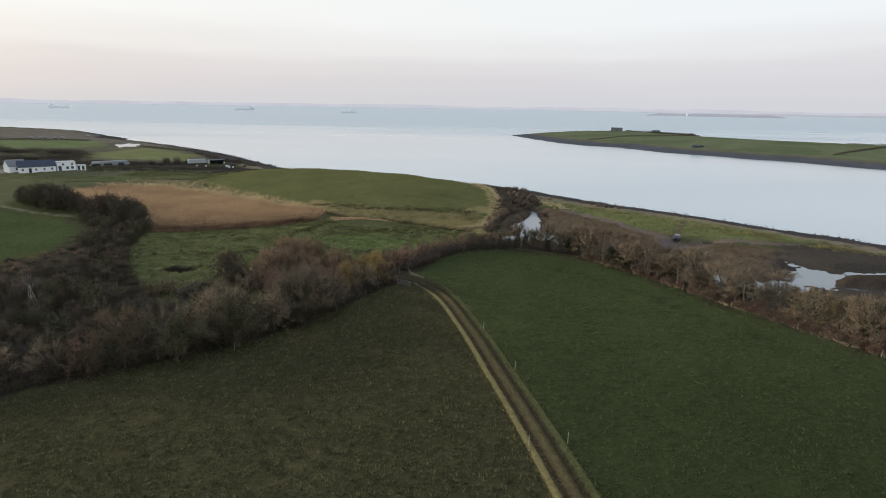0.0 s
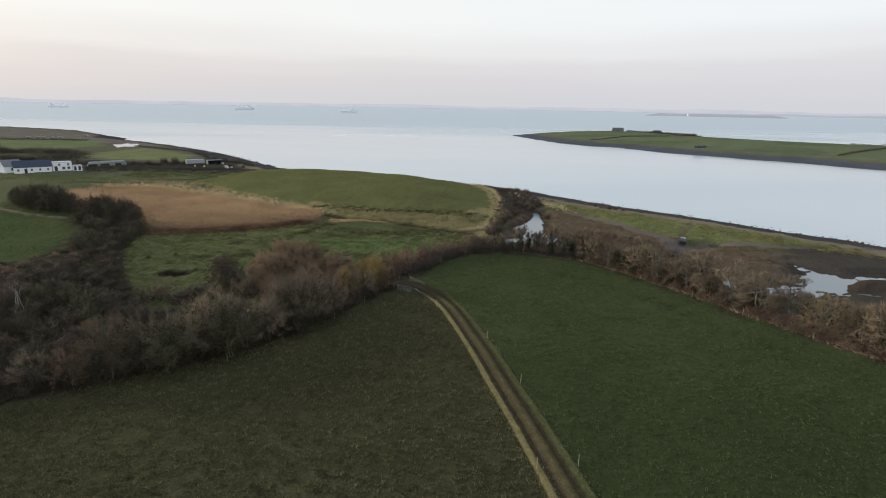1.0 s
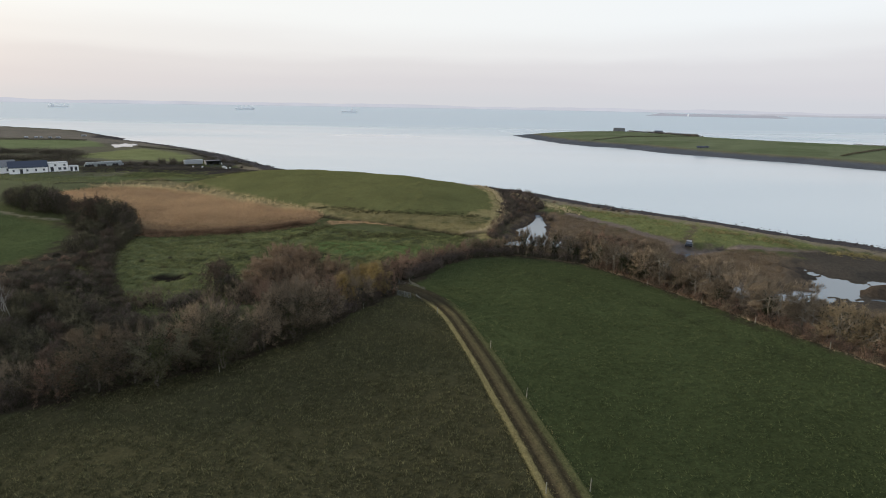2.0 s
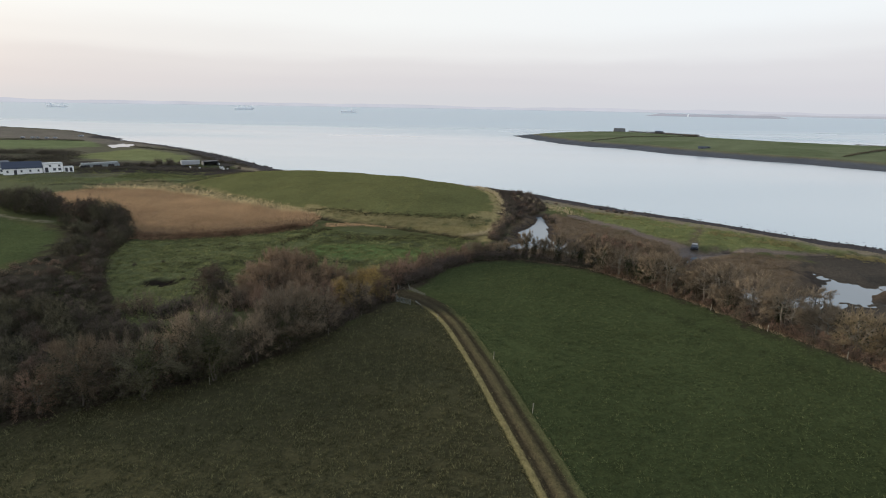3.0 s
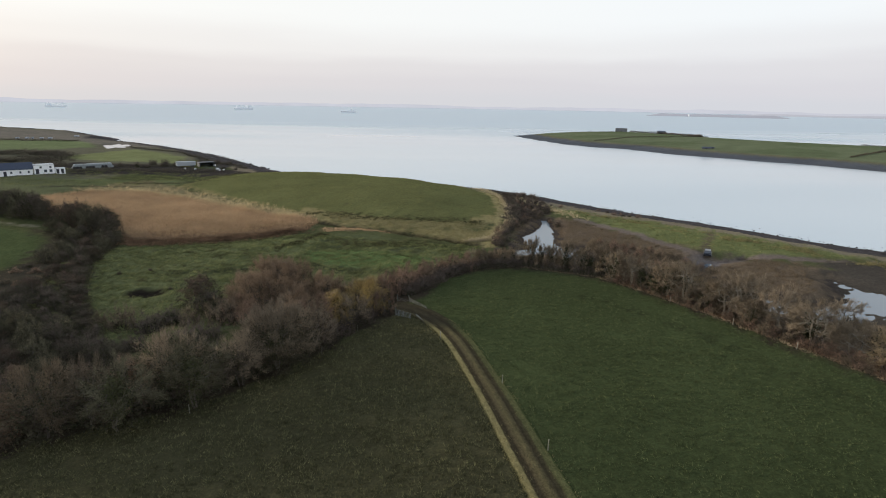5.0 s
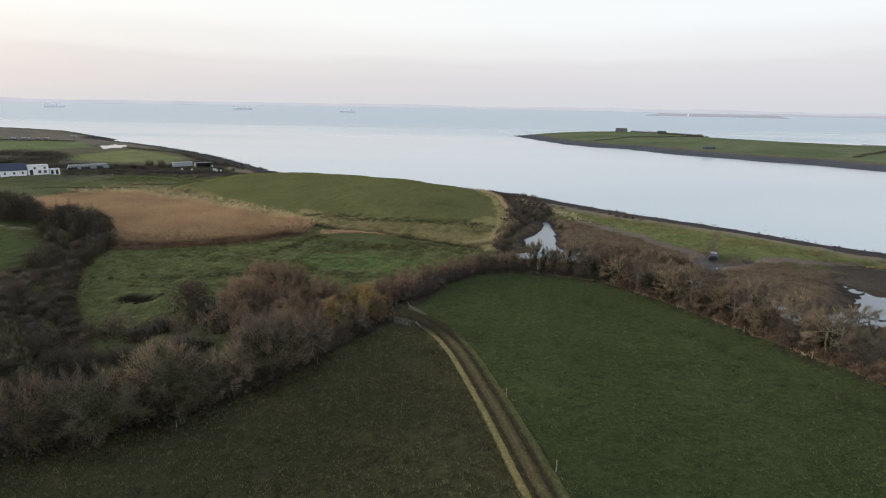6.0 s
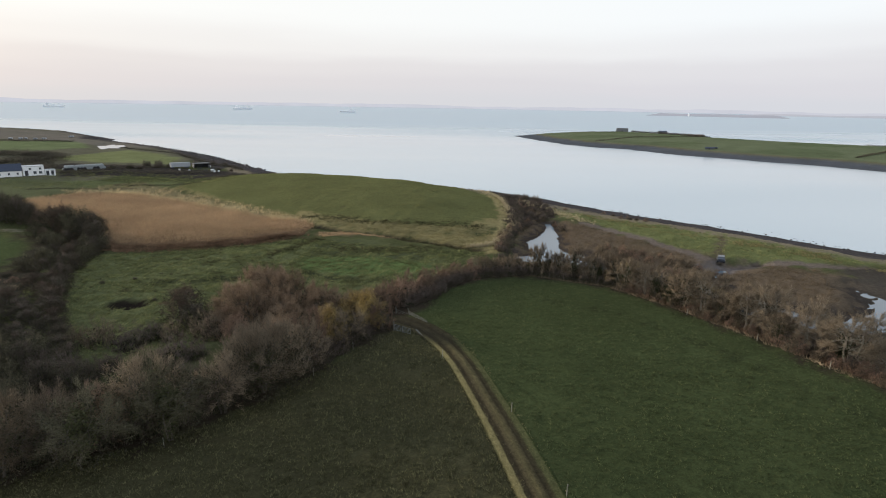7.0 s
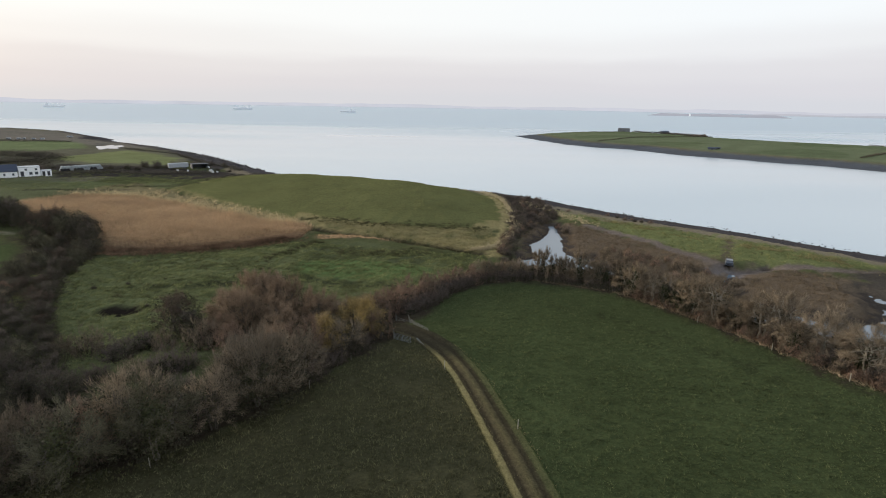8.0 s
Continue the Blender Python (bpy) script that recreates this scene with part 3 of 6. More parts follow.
thing("pond", "small pale pond on the far shore", "water", "", "structure",
      mesh_np("pond", pond_v, np.array([[0, 1 + i, 1 + (i + 1) % 48] for i in range(48)])), M_CREEK)


# ---- farm track: worn ruts, a grassy crown and straw verges ----
def build_track():
    line = smooth_line(TRACK, 24)
    d = np.gradient(line, axis=0)
    nrm = np.column_stack([d[:, 1], -d[:, 0]]) / np.hypot(d[:, 0], d[:, 1])[:, None]
    offs = np.array([-2.3, -2.05, -1.55, -1.35, -0.95, -0.7, -0.2, 0.25, 0.5, 0.9, 1.1, 1.6, 1.85])
    rise = np.array([0.0, 0.06, 0.05, -0.06, -0.09, 0.0, 0.04, 0.0, -0.09, -0.07, 0.02, 0.03, -0.04]) + 0.11
    P = line[:, None] + nrm[:, None] * offs[None, :, None]
    flat = P.reshape(-1, 2)
    jig = 0.05 * wave(flat, 1.3, 41)
    flat = flat + np.column_stack([jig, 0 * jig])
    z = height(flat) + np.tile(rise, len(line)) + 0.015 * wave(flat, 0.9, 42)
    me = mesh_np("track", np.column_stack([flat, z]), grid_faces(len(offs), len(line)), True)
    col = np.array([(0.055, 0.05, 0.023), (0.23, 0.19, 0.085), (0.24, 0.195, 0.088), (0.07, 0.055, 0.031), (0.044, 0.035, 0.022), (0.085, 0.068, 0.038), (0.12, 0.1, 0.05),
                    (0.082, 0.068, 0.037), (0.046, 0.038, 0.023), (0.05, 0.044, 0.025), (0.078, 0.078, 0.036), (0.098, 0.098, 0.043), (0.045, 0.058, 0.02)])
    t = np.column_stack([np.tile(col, (len(line), 1)), np.full(len(flat), 0.12)])
    mud_shade = 0.85 * step(flat[:, 1], 94, 101)[:, None]        # mud brown at the gateway, with the trees' shade put into it
    t[:, :3] = t[:, :3] * (1 - mud_shade) + np.array((0.05, 0.042, 0.028)) * mud_shade
    a = me.attributes.new("tint", "FLOAT_COLOR", "POINT")
    a.data.foreach_set("color", t.astype(np.float32).ravel())
    thing("farm_track", "rutted earth farm track with straw verges and grassy middle", "track", "", "structure", me, M_GROUND)


build_track()


# ---- trees, shrubs and hedges ----
def bez(a, c, b, n=4):
    t = np.linspace(0, 1, n)[:, None]
    return (1 - t) ** 2 * a + 2 * t * (1 - t) * c + t * t * b


def shell(rng, n, heart, rad, foot, size, up=0.25, rough=0.22, gaps=0.0, brim=-0.3):
    """Twigs that end on a lumpy dome and point away from a spot low in the tree: feet and directions."""
    az = rng.uniform(0, 6.283, n)
    se = rng.uniform(brim, 1.0, n)
    ce = np.sqrt(1 - se * se)
    p1, p2, p3 = rng.uniform(0, 6.283, 3)
    lump = 1 + 0.13 * np.sin(3 * az + p1 + 2 * se) + 0.1 * np.sin(5 * az + p2 - 4 * se) + 0.07 * np.sin(9 * az + p3 + 7 * se)
    keep = np.sin(4 * az + p2 + 3 * se) * np.sin(6 * se + p1) > gaps - 1
    u = np.column_stack([np.cos(az) * ce, np.sin(az) * ce, se])
    tip = heart + rad * u * (lump * rng.uniform(0.62, 1.0, n) ** 0.6)[:, None]
    d = tip - foot
    d = d / np.linalg.norm(d, axis=1)[:, None] + rng.normal(0, rough, (n, 3)) + (0, 0, up)
    d *= (size * rng.uniform(0.55, 1.3, n) / np.linalg.norm(d, axis=1))[:, None]
    return (tip - d)[keep], d[keep]


def crooked(a, c, b, n, rng, amp):
    """A bent path with small kinks."""
    p = bez(a, c, b, n)
    p[1:-1] += rng.normal(0, amp, (n - 2, 3))
    return p


def sprays(rng, P, D, fine, size, up, rough=0.33):
    """Fans of fine twigs at P along D that bend towards the light: feet and directions, two joints each."""
    n = len(P)
    d = np.repeat(D / np.linalg.norm(D, axis=1)[:, None], fine, 0) + rng.normal(0, rough, (n * fine, 3)) + (0, 0, 0.4 * up)
    d *= (0.6 * size * rng.uniform(0.5, 1.25, n * fine) / np.linalg.norm(d, axis=1))[:, None]
    foot = np.repeat(P, fine, 0) + rng.normal(0, 0.12 * size, (n * fine, 3))
    e = d * 0.85 + np.column_stack([rng.normal(0, 0.12 * size, (n * fine, 2)), size * up * rng.uniform(0.1, 0.45, n * fine)])
    return np.vstack([foot, foot + 0.8 * d]), np.vstack([d, e])


def bare_tree(name, seed, H, W, label, bark, twig, stems=1, fork=0.35, limbs=8, boughs=6, tufts=5, fine=8, base=0.3, ivy=0, shade=0, gold=0, lean=(0.0, 0.0), thick=1.0, up=0.5, girth=0.017, spread=0.9, moss=None):
    """A leafless tree: trunk, limbs and boughs that end in sprays of twigs, with ivy, low growth or last leaves where it has them."""
    rng = np.random.RandomState(seed)
    root = thing(name, label, "tree")
    C = np.array([lean[0] * H, lean[1] * H, base * H])
    rad = np.array([W / 2, W / 2, (1 - base) * H])
    p1, p2 = rng.uniform(0, 6.283, 2)
    wood, P, D = [], [], []
    r0 = 0.02 * H * thick
    trunks = []
    for k in range(stems):
        a = rng.uniform(0, 6.28) + 6.283 * k / stems
        off = np.array([math.cos(a), math.sin(a), 0]) * (0.3 if stems > 1 else 0.0)
        top = off * (1 + 0.2 * W) + np.array([lean[0] * H * 0.7, lean[1] * H * 0.7, H * rng.uniform(0.5, 0.62)])
        path = crooked(off - (0, 0, 0.4), (off + top) / 2 + rng.normal(0, 0.05 * H, 3) * (1, 1, 0), top, 7, rng, 0.012 * H)
        trunks.append(path)
        wood.append(tube(path, np.linspace(r0, 0.45 * r0, 7), 6))
    vines = [w[1:] for w in trunks]
    for i in range(limbs):
        tr = trunks[i % stems]
        k = rng.uniform(fork, 1.0) * (len(tr) - 1.01)
        s = tr[int(k)] + (tr[int(k) + 1] - tr[int(k)]) * (k % 1)
        az, se = i * 2.4 + rng.uniform(-0.5, 0.5), rng.uniform(0.02, 0.97)
        ce = math.sqrt(1 - se * se)
        end = C + rad * np.array([math.cos(az) * ce, math.sin(az) * ce, se]) * rng.uniform(0.55, 0.75)
        g = end - s
        limb = crooked(s, s + g * (0.6, 0.6, 0.3), end, 7, rng, 0.014 * H)
        wood.append(tube(limb, np.linspace(0.5 * r0, 0.16 * r0, 7), 4))
        vines.append(limb[:4])
        for j in range(boughs):
            f = rng.uniform(0.3, 1.0) * 5.99
            b = limb[int(f)] + (limb[int(f) + 1] - limb[int(f)]) * (f % 1)
            u = (b - C) / rad
            u = u / (np.linalg.norm(u) + 1e-6) + rng.normal(0, 0.42, 3)
            u[2] = abs(u[2]) if u[2] > -0.15 else -0.15
            u /= np.linalg.norm(u)
            lump = 1 + 0.12 * math.sin(3 * math.atan2(u[1], u[0]) + p1 + 2 * u[2]) + 0.1 * math.sin(5 * math.atan2(u[1], u[0]) + p2 - 5 * u[2])
            tip = C + rad * u * spread * lump * rng.uniform(0.78, 1.0)
            d = tip - b
            d *= min(1.0, 0.3 * (W + H) / 2 / (np.linalg.norm(d) + 1e-6))
            tip = b + d
            bough = crooked(b, b + d * (0.6, 0.6, 0.35), tip, 5, rng, 0.006 * H)
            wood.append(tube(bough, np.linspace(0.17 * r0, 0.05 * r0, 5), 3))
            q = np.concatenate([rng.uniform(0.25, 1.0, tufts - 1), [1.0]]) * 3.99
            qi = q.astype(int)
            P.append(bough[qi] + (bough[qi + 1] - bough[qi]) * (q % 1)[:, None])
            out = (tip - C) / np.linalg.norm(tip - C)
            D.append(np.repeat((d / np.linalg.norm(d) + 0.5 * out)[None], tufts, 0) + rng.normal(0, 0.4, (tufts, 3)))
    P, D = np.vstack(P), np.vstack(D)
    part("trunk", mesh_np("trunk", *join(wood), True), bark, root)
    foot, d = sprays(rng, P, D, fine, 0.11 * (H + W) / 2, up)
    part("crown", mesh_np("crown", *spikes(foot, d, girth * np.concatenate([np.ones(len(P) * fine), np.full(len(P) * fine, 0.75)]))), twig, root)
    if ivy:
        pts = []
        for w in vines:
            i = rng.randint(0, len(w) - 1, ivy)
            pts.append(w[i] + (w[i + 1] - w[i]) * rng.rand(ivy, 1) + rng.normal(0, 0.16 + 0.02 * H, (ivy, 3)) * (1, 1, 1.3))
        pts = np.vstack(pts)
        part("ivy", mesh_np("ivy", *leaves(pts[pts[:, 2] > 0.1], 0.1, rng)), moss or M_IVY, root, "dull green climbing ivy")
    if shade:
        shade = 2 * shade
        a, e = rng.uniform(0, 6.283, shade), rng.uniform(0.03, 0.75, shade)
        rr = np.sqrt(rng.uniform(0.05, 1.0, shade)) * W * 0.47 * np.clip(0.65 + 1.3 * e, 0, 1) * np.clip(1.55 - 1.2 * e, 0, 1)
        pts = np.column_stack([np.cos(a) * rr, np.sin(a) * rr, e * H]) + rng.normal(0, 0.25, (shade, 3))
        part("undergrowth", mesh_np("undergrowth", *leaves(pts, 0.11, rng)), M_BRAMBLE, root, "dull ivy and bramble in the lower crown")
    if gold:
        i = rng.randint(0, len(P), gold)
        part("foliage", mesh_np("foliage", *leaves(P[i] + rng.normal(0, 0.35, (gold, 3)), 0.085, rng)), M_GOLD, root, "last golden leaves")
    return root


def shrub(name, seed, H, W, label, twig, leaf=None, n=60, up=0.8, nleaf=0, category="shrub", fine=8):
    """A thicket: stems from the ground that fan out into a lumpy dome of twig sprays, with leaves low down."""
    rng = np.random.RandomState(seed)
    root = thing(name, label, category)
    ns = 16
    az, rr = rng.uniform(0, 6.283, ns), np.sqrt(rng.uniform(0, 1, ns))
    foot = np.column_stack([np.cos(az) * rr * W * 0.25, np.sin(az) * rr * W * 0.25, np.full(ns, -0.15)])
    top = np.column_stack([np.cos(az) * rr * W * 0.42, np.sin(az) * rr * W * 0.42, H * 0.75 * np.sqrt(1 - 0.62 * rr ** 2)])
    part("stem_fan", mesh_np("stem_fan", *spikes(foot, top - foot, 0.045)), M_TWIG_DARK, root)
    heart, rad = np.array([0, 0, 0.18 * H]), np.array([W / 2, W / 2, 0.82 * H])
    size = 0.17 * (H + W) / 2
    p, d = shell(rng, n, heart, rad * 0.95, np.array([0, 0, -0.2 * H]), size, up * 0.3, 0.3, 0.1, -0.1)
    q, e = shell(rng, n // 2, heart, rad * 0.7, np.array([0, 0, -0.2 * H]), size, up * 0.3, 0.3, 0.0, -0.1)
    f, g = sprays(rng, np.vstack([p, q]), np.vstack([d, e]), fine, size, up * 0.6, 0.4)
    part("crown", mesh_np("crown", *spikes(f, g, 0.017)), twig, root)
    if nleaf:
        nleaf = 2 * nleaf
        p, d = shell(rng, nleaf, heart * 0.5, rad * (0.85, 0.85, 0.75), np.array([0, 0, -0.2 * H]), 0.3)
        p[:, 2] = np.maximum(p[:, 2], 0.08)
        part("foliage", mesh_np("foliage", *leaves(p * rng.uniform(0.5, 1.0, (len(p), 1)), 0.11, rng)), leaf, root, "dull low leaves")
    return root


class Stock:
    """Prototypes of a kind; the first use of each stands for itself, later ones are copies."""

    def __init__(self, makers, group):
        self.makers, self.group, self.made, self.rng = makers, group, {}, random.Random(len(group) + len(makers))

    def place(self, x, y, size=1.0, sink=0.0, pick=None, wide=1.0):
        i = self.rng.randrange(len(self.makers)) if pick is None else pick
        m = Matrix.Translation((x, y, zz(x, y) - sink)) @ Matrix.Rotation(self.rng.uniform(0, 6.283), 4, "Z") @ Matrix.Diagonal((size * wide, size * wide, size, 1))
        if i in self.made:
            k = self.made[i].scale
            ob = copy_thing(self.made[i], m @ Matrix.Diagonal((1 / k.x, 1 / k.y, 1 / k.z, 1)))
        else:
            ob = self.made[i] = self.makers[i]()
            ob.matrix_basis = m
        ob["group"] = self.group
        return ob


hedge_trees = Stock([
    lambda: bare_tree("hedgerow_tree", 1, 9.0, 8.5, "bare grey-brown hedgerow tree with a dense domed crown", M_BARK, M_TWIG, 1, 0.3, 10, 7, 5, 9, 0.38, 60, 1100, 0, (0.0, 0.0), 0.75),
    lambda: bare_tree("hedgerow_tree", 2, 9.0, 7.0, "bare hedgerow tree, trunk wrapped in thick green ivy", M_BARK, M_TWIG_OLIVE, 2, 0.3, 9, 6, 5, 8, 0.4, 260, 700, 0, (0.05, 0.03), 0.65, moss=M_IVY_PALE),
    lambda: bare_tree("hedgerow_tree", 3, 9.0, 7.0, "bare red-brown hedgerow tree with several stems", M_BARK, M_TWIG_RED, 3, 0.2, 11, 7, 5, 9, 0.15, 25, 500),
    lambda: bare_tree("hedgerow_tree", 4, 9.0, 10.5, "broad bare tree with pale upright twigs over an ivied heart", M_BARK, M_TWIG_PALE, 2, 0.3, 15, 8, 6, 8, 0.42, 130, 2600, up=1.4, girth=0.02, moss=M_IVY_PALE),
    lambda: bare_tree("hedgerow_tree", 5, 9.0, 6.5, "bare tree keeping many golden leaves", M_BARK, M_TWIG_STRAW, 2, 0.25, 9, 6, 5, 7, 0.3, 15, 250, 6500),
    lambda: bare_tree("hedgerow_tree", 6, 9.0, 8.0, "thin bare hedgerow tree with pale trunks and grey twigs", M_BARK, M_TWIG_PALE, 3, 0.35, 10, 7, 5, 8, 0.38, 20, 500, 0, (0.0, 0.0), 0.6),
], "trees of the field hedge")
thicket_trees = Stock([
    lambda: bare_tree("thicket_tree", 51, 9.0, 9.5, "broad bare tree with rosy brown upright twigs", M_BARK, M_TWIG_ROSE, 3, 0.2, 14, 8, 6, 8, 0.3, 20, 500, up=1.4, girth=0.02),
    lambda: bare_tree("thicket_tree", 52, 9.0, 7.5, "bare red-brown tree with many thin stems", M_BARK, M_TWIG_RED, 3, 0.15, 12, 7, 5, 9, 0.15, 10, 300, up=1.2),
], "trees of the gate thicket")
creek_trees = Stock([
    lambda: bare_tree("creekside_tree", 11, 6.0, 6.5, "pale bare creekside tree with a spreading crown", M_BARK_PALE, M_TWIG_PALE, 2, 0.3, 10, 7, 5, 8, 0.36, 0, 0, 0, (0.05, 0.0), 1.05, 0.3),
    lambda: bare_tree("creekside_tree", 12, 6.0, 5.5, "bare creekside tree with ivy on its limbs", M_BARK_PALE, M_TWIG, 3, 0.25, 10, 7, 5, 8, 0.34, 90, 60, 0, (0.08, 0.02), 1.0, 0.3),
    lambda: bare_tree("creekside_tree", 13, 6.0, 6.5, "leaning bare tree with pale forked trunk", M_BARK_PALE, M_TWIG_PALE, 3, 0.3, 10, 7, 5, 8, 0.38, 12, 0, 0, (-0.1, 0.0), 1.05, 0.25),
    lambda: bare_tree("creekside_tree", 14, 6.0, 4.2, "bare creekside tree smothered in dark ivy", M_BARK, M_TWIG, 2, 0.2, 7, 4, 4, 5, 0.3, 170, 0, 0, (0.0, 0.0), 1.2),
    lambda: bare_tree("creekside_tree", 15, 6.0, 7.0, "broad yellow-brown willow with many low stems", M_BARK_PALE, M_TWIG_STRAW, 4, 0.1, 13, 7, 5, 7, 0.18, 20, 200, 0, (0.0, 0.0), 1.1, 0.5),
], "trees along the creek")
wood_trees = Stock([
    lambda: bare_tree("scrub_tree", 21, 8.0, 8.5, "dull olive-brown scrub tree in a thicket", M_BARK, M_TWIG_OLIVE, 3, 0.1, 11, 6, 5, 7, 0.12, 30, 1500),
    lambda: bare_tree("scrub_tree", 22, 8.0, 7.5, "dark bare scrub tree with ivy", M_BARK, M_TWIG_DARK, 3, 0.1, 11, 6, 5, 7, 0.12, 60, 1500),
    lambda: bare_tree("scrub_tree", 23, 8.0, 8.0, "brown bare scrub tree with a round crown", M_BARK, M_TWIG_BROWN, 3, 0.1, 11, 6, 5, 8, 0.12, 20, 1200),
], "trees of the scrub wood")
brown_shrubs = Stock([
    lambda: shrub("hedge_shrub", 31, 3.6, 4.6, "red-brown leafless thicket shrub", M_TWIG_RED, M_BRAMBLE, 75, 0.8, 160),
    lambda: shrub("hedge_shrub", 32, 3.6, 5.0, "brown leafless hedge shrub with upright twigs", M_TWIG, M_BRAMBLE, 75, 1.2, 160),
    lambda: shrub("hedge_shrub", 33, 3.6, 4.2, "dark bramble thicket with dull leaves", M_TWIG_DARK, M_BRAMBLE, 55, 0.5, 420),
], "shrubs of the hedges")
sallow_shrubs = Stock([
    lambda: shrub("sallow_bush", 34, 3.6, 4.8, "leafless red-brown sallow bush on the marsh", M_TWIG_RED, M_BRAMBLE, 75, 0.8, 120),
    lambda: shrub("sallow_bush", 35, 3.6, 5.0, "leafless brown sallow bush with upright twigs", M_TWIG, M_BRAMBLE, 75, 1.2, 120),
], "sallows along the creek")
dark_shrubs = Stock([
    lambda: shrub("dark_shrub", 41, 3.0, 5.0, "dark leafless thorn thicket", M_TWIG_DARK, M_BRAMBLE, 75, 0.6, 380),
    lambda: shrub("dark_shrub", 42, 3.0, 4.6, "dark green and brown gorse thicket", M_TWIG_DARK, M_IVY, 60, 0.6, 480),
], "dark thickets")


FARM_BUSHES = [(-167, 306, 0.9), (-160, 309, 1.1), (-156, 311, 0.8), (-186, 280, 0.8), (-150, 318, 1.0), (-146, 322, 0.8), (-120, 322, 0.7), (-112, 318, 0.6), (-176, 300, 0.7), (-187, 284, 1.5), (-190, 288, 1.3), (-158, 322, 1.2), (-153, 325, 1.3), (-148, 333, 1.0), (-140, 340, 1.1), (-132, 345, 1.0), (-125, 345, 0.9), (-241, 352, 1.6), (-232, 349, 1.2)]


def along(line, spacing, offset, jitter, seed):
    """Places along a line, set off to its left."""
    rng = random.Random(seed)
    line = np.asarray(line, float)
    out, carry = [], 0.0
    for a, b in zip(line[:-1], line[1:]):
        d = b - a
        n = np.hypot(*d)
        t = carry
        while t < n:
            p = a + d * t / n + np.array([-d[1], d[0]]) / n * offset
            out.append((p[0] + rng.uniform(-jitter, jitter), p[1] + rng.uniform(-jitter, jitter)))
            t += spacing * rng.uniform(0.8, 1.2)
        carry = t - n
    return out


R_ = random.Random(5)
HEDGE_L = [(-100, 38), (-72, 53), (-55, 62), (-48, 67), (-36, 72), (-29, 75), (-21.5, 83), (-14, 95), (-9, 103)]
GOLD = [(-16.8, 98.0), (-12.2, 104.5), (-15.5, 108.0)]
# the field hedge, tree by tree: place, height, kind
for x, y, h, k in [(-94, 46, 5.5, 0), (-86, 50, 5.0, 2), (-79, 54, 5.5, 1), (-73, 58, 5.0, 0), (-67, 61, 5.5, 5), (-62, 63, 4.8, 2), (-57, 65.5, 5.2, 0), (-52, 68, 5.5, 5), (-47.5, 69, 5.8, 2),
                   (-43, 69.8, 8.4, 0), (-39.6, 72, 7.6, 5), (-35.2, 70.4, 8.2, 1), (-37, 76, 6.8, 2), (-32.4, 76.8, 8.8, 0), (-28.9, 74.8, 8.4, 1), (-25.6, 79.8, 6.8, 5), (-22.1, 84.6, 8.1, 3),
                   (-18.6, 89.5, 6.6, 5), (-19.5, 95.0, 7.6, 2), (-14.3, 97.0, 5.6, 5), (-10.4, 103.5, 5.0, 2)]:
    hedge_trees.place(x, y, h / 7.8, 0, k, 1.06)
for x, y in GOLD:
    hedge_trees.place(x, y, 0.86, 0, 4)
# low dark shrubs added to block the sun and deepen the foot's shade
for x, y in along(HEDGE_L[1:], 1.9, 2.0, 0.4, 2):
    dark_shrubs.place(x, y, R_.uniform(0.55, 0.95), 0, R_.choice((0, 1, 1)), 0.8)
for x, y in along(HEDGE_L[1:], 3.2, 3.4, 0.5, 29):
    brown_shrubs.place(x, y, R_.uniform(0.7, 1.0), 0, 2)
for x, y in along(HEDGE_L[3:], 5.0, 8.0, 1.5, 3):
    wood_trees.place(x, y, R_.uniform(0.6, 0.78))
for x, y in along(HEDGE_L, 3.2, 6.5, 1.5, 13):
    dark_shrubs.place(x, y, R_.uniform(0.9, 1.2))
for x, y in along(HEDGE_L[1:-1], 3.4, 12.0, 1.8, 14):
    dark_shrubs.place(x, y, R_.uniform(1.0, 1.4))
for x, y in along([(-62, 90), (-54, 92), (-48, 92), (-41, 96), (-34, 100)], 3.4, 0, 1.4, 15) + along([(-56, 100), (-50, 101), (-44, 104), (-38, 107)], 3.6, 0, 1.6, 17):
    (dark_shrubs if R_.random() < 0.6 else brown_shrubs).place(x, y, R_.uniform(0.9, 1.3))
# thicket behind the gate and round to the creek
for x, y in along([(-36, 104), (-24, 113), (-13, 113), (-7, 117), (-2, 125), (7, 132), (16, 136)], 2.3, 1.6, 0.8, 4):
    brown_shrubs.place(x, y, R_.uniform(1.05, 1.35) * (1.2 if x < -8 else 0.95), 0, R_.choice((0, 0, 1)))
for x, y in along([(-6, 114), (-2, 124), (7, 131), (16, 134)], 2.2, 0.6, 0.4, 34):
    dark_shrubs.place(x, y, R_.uniform(0.6, 0.9))
for x, y in along([(-38, 110), (-27, 122), (-14, 121), (-7, 124), (0, 131), (10, 136)], 2.6, 1.0, 1.2, 5):
    brown_shrubs.place(x, y, R_.uniform(0.6, 0.85), 0, R_.choice((0, 1)))
for x, y in [(-36, 112), (-34, 119), (-30, 116), (-32, 123), (-27, 114), (-32, 108), (-27, 108), (-21, 109)]:
    thicket_trees.place(x, y, R_.uniform(0.78, 1.0), 0, R_.choice((0, 1, 0, 0)))
for x, y, k in [(-19, 103, 1), (-25, 105, 0), (-31, 100, 1), (-24.5, 98, 0), (-17, 110, 1)]:
    thicket_trees.place(x, y, R_.uniform(0.7, 0.85), 0, k)
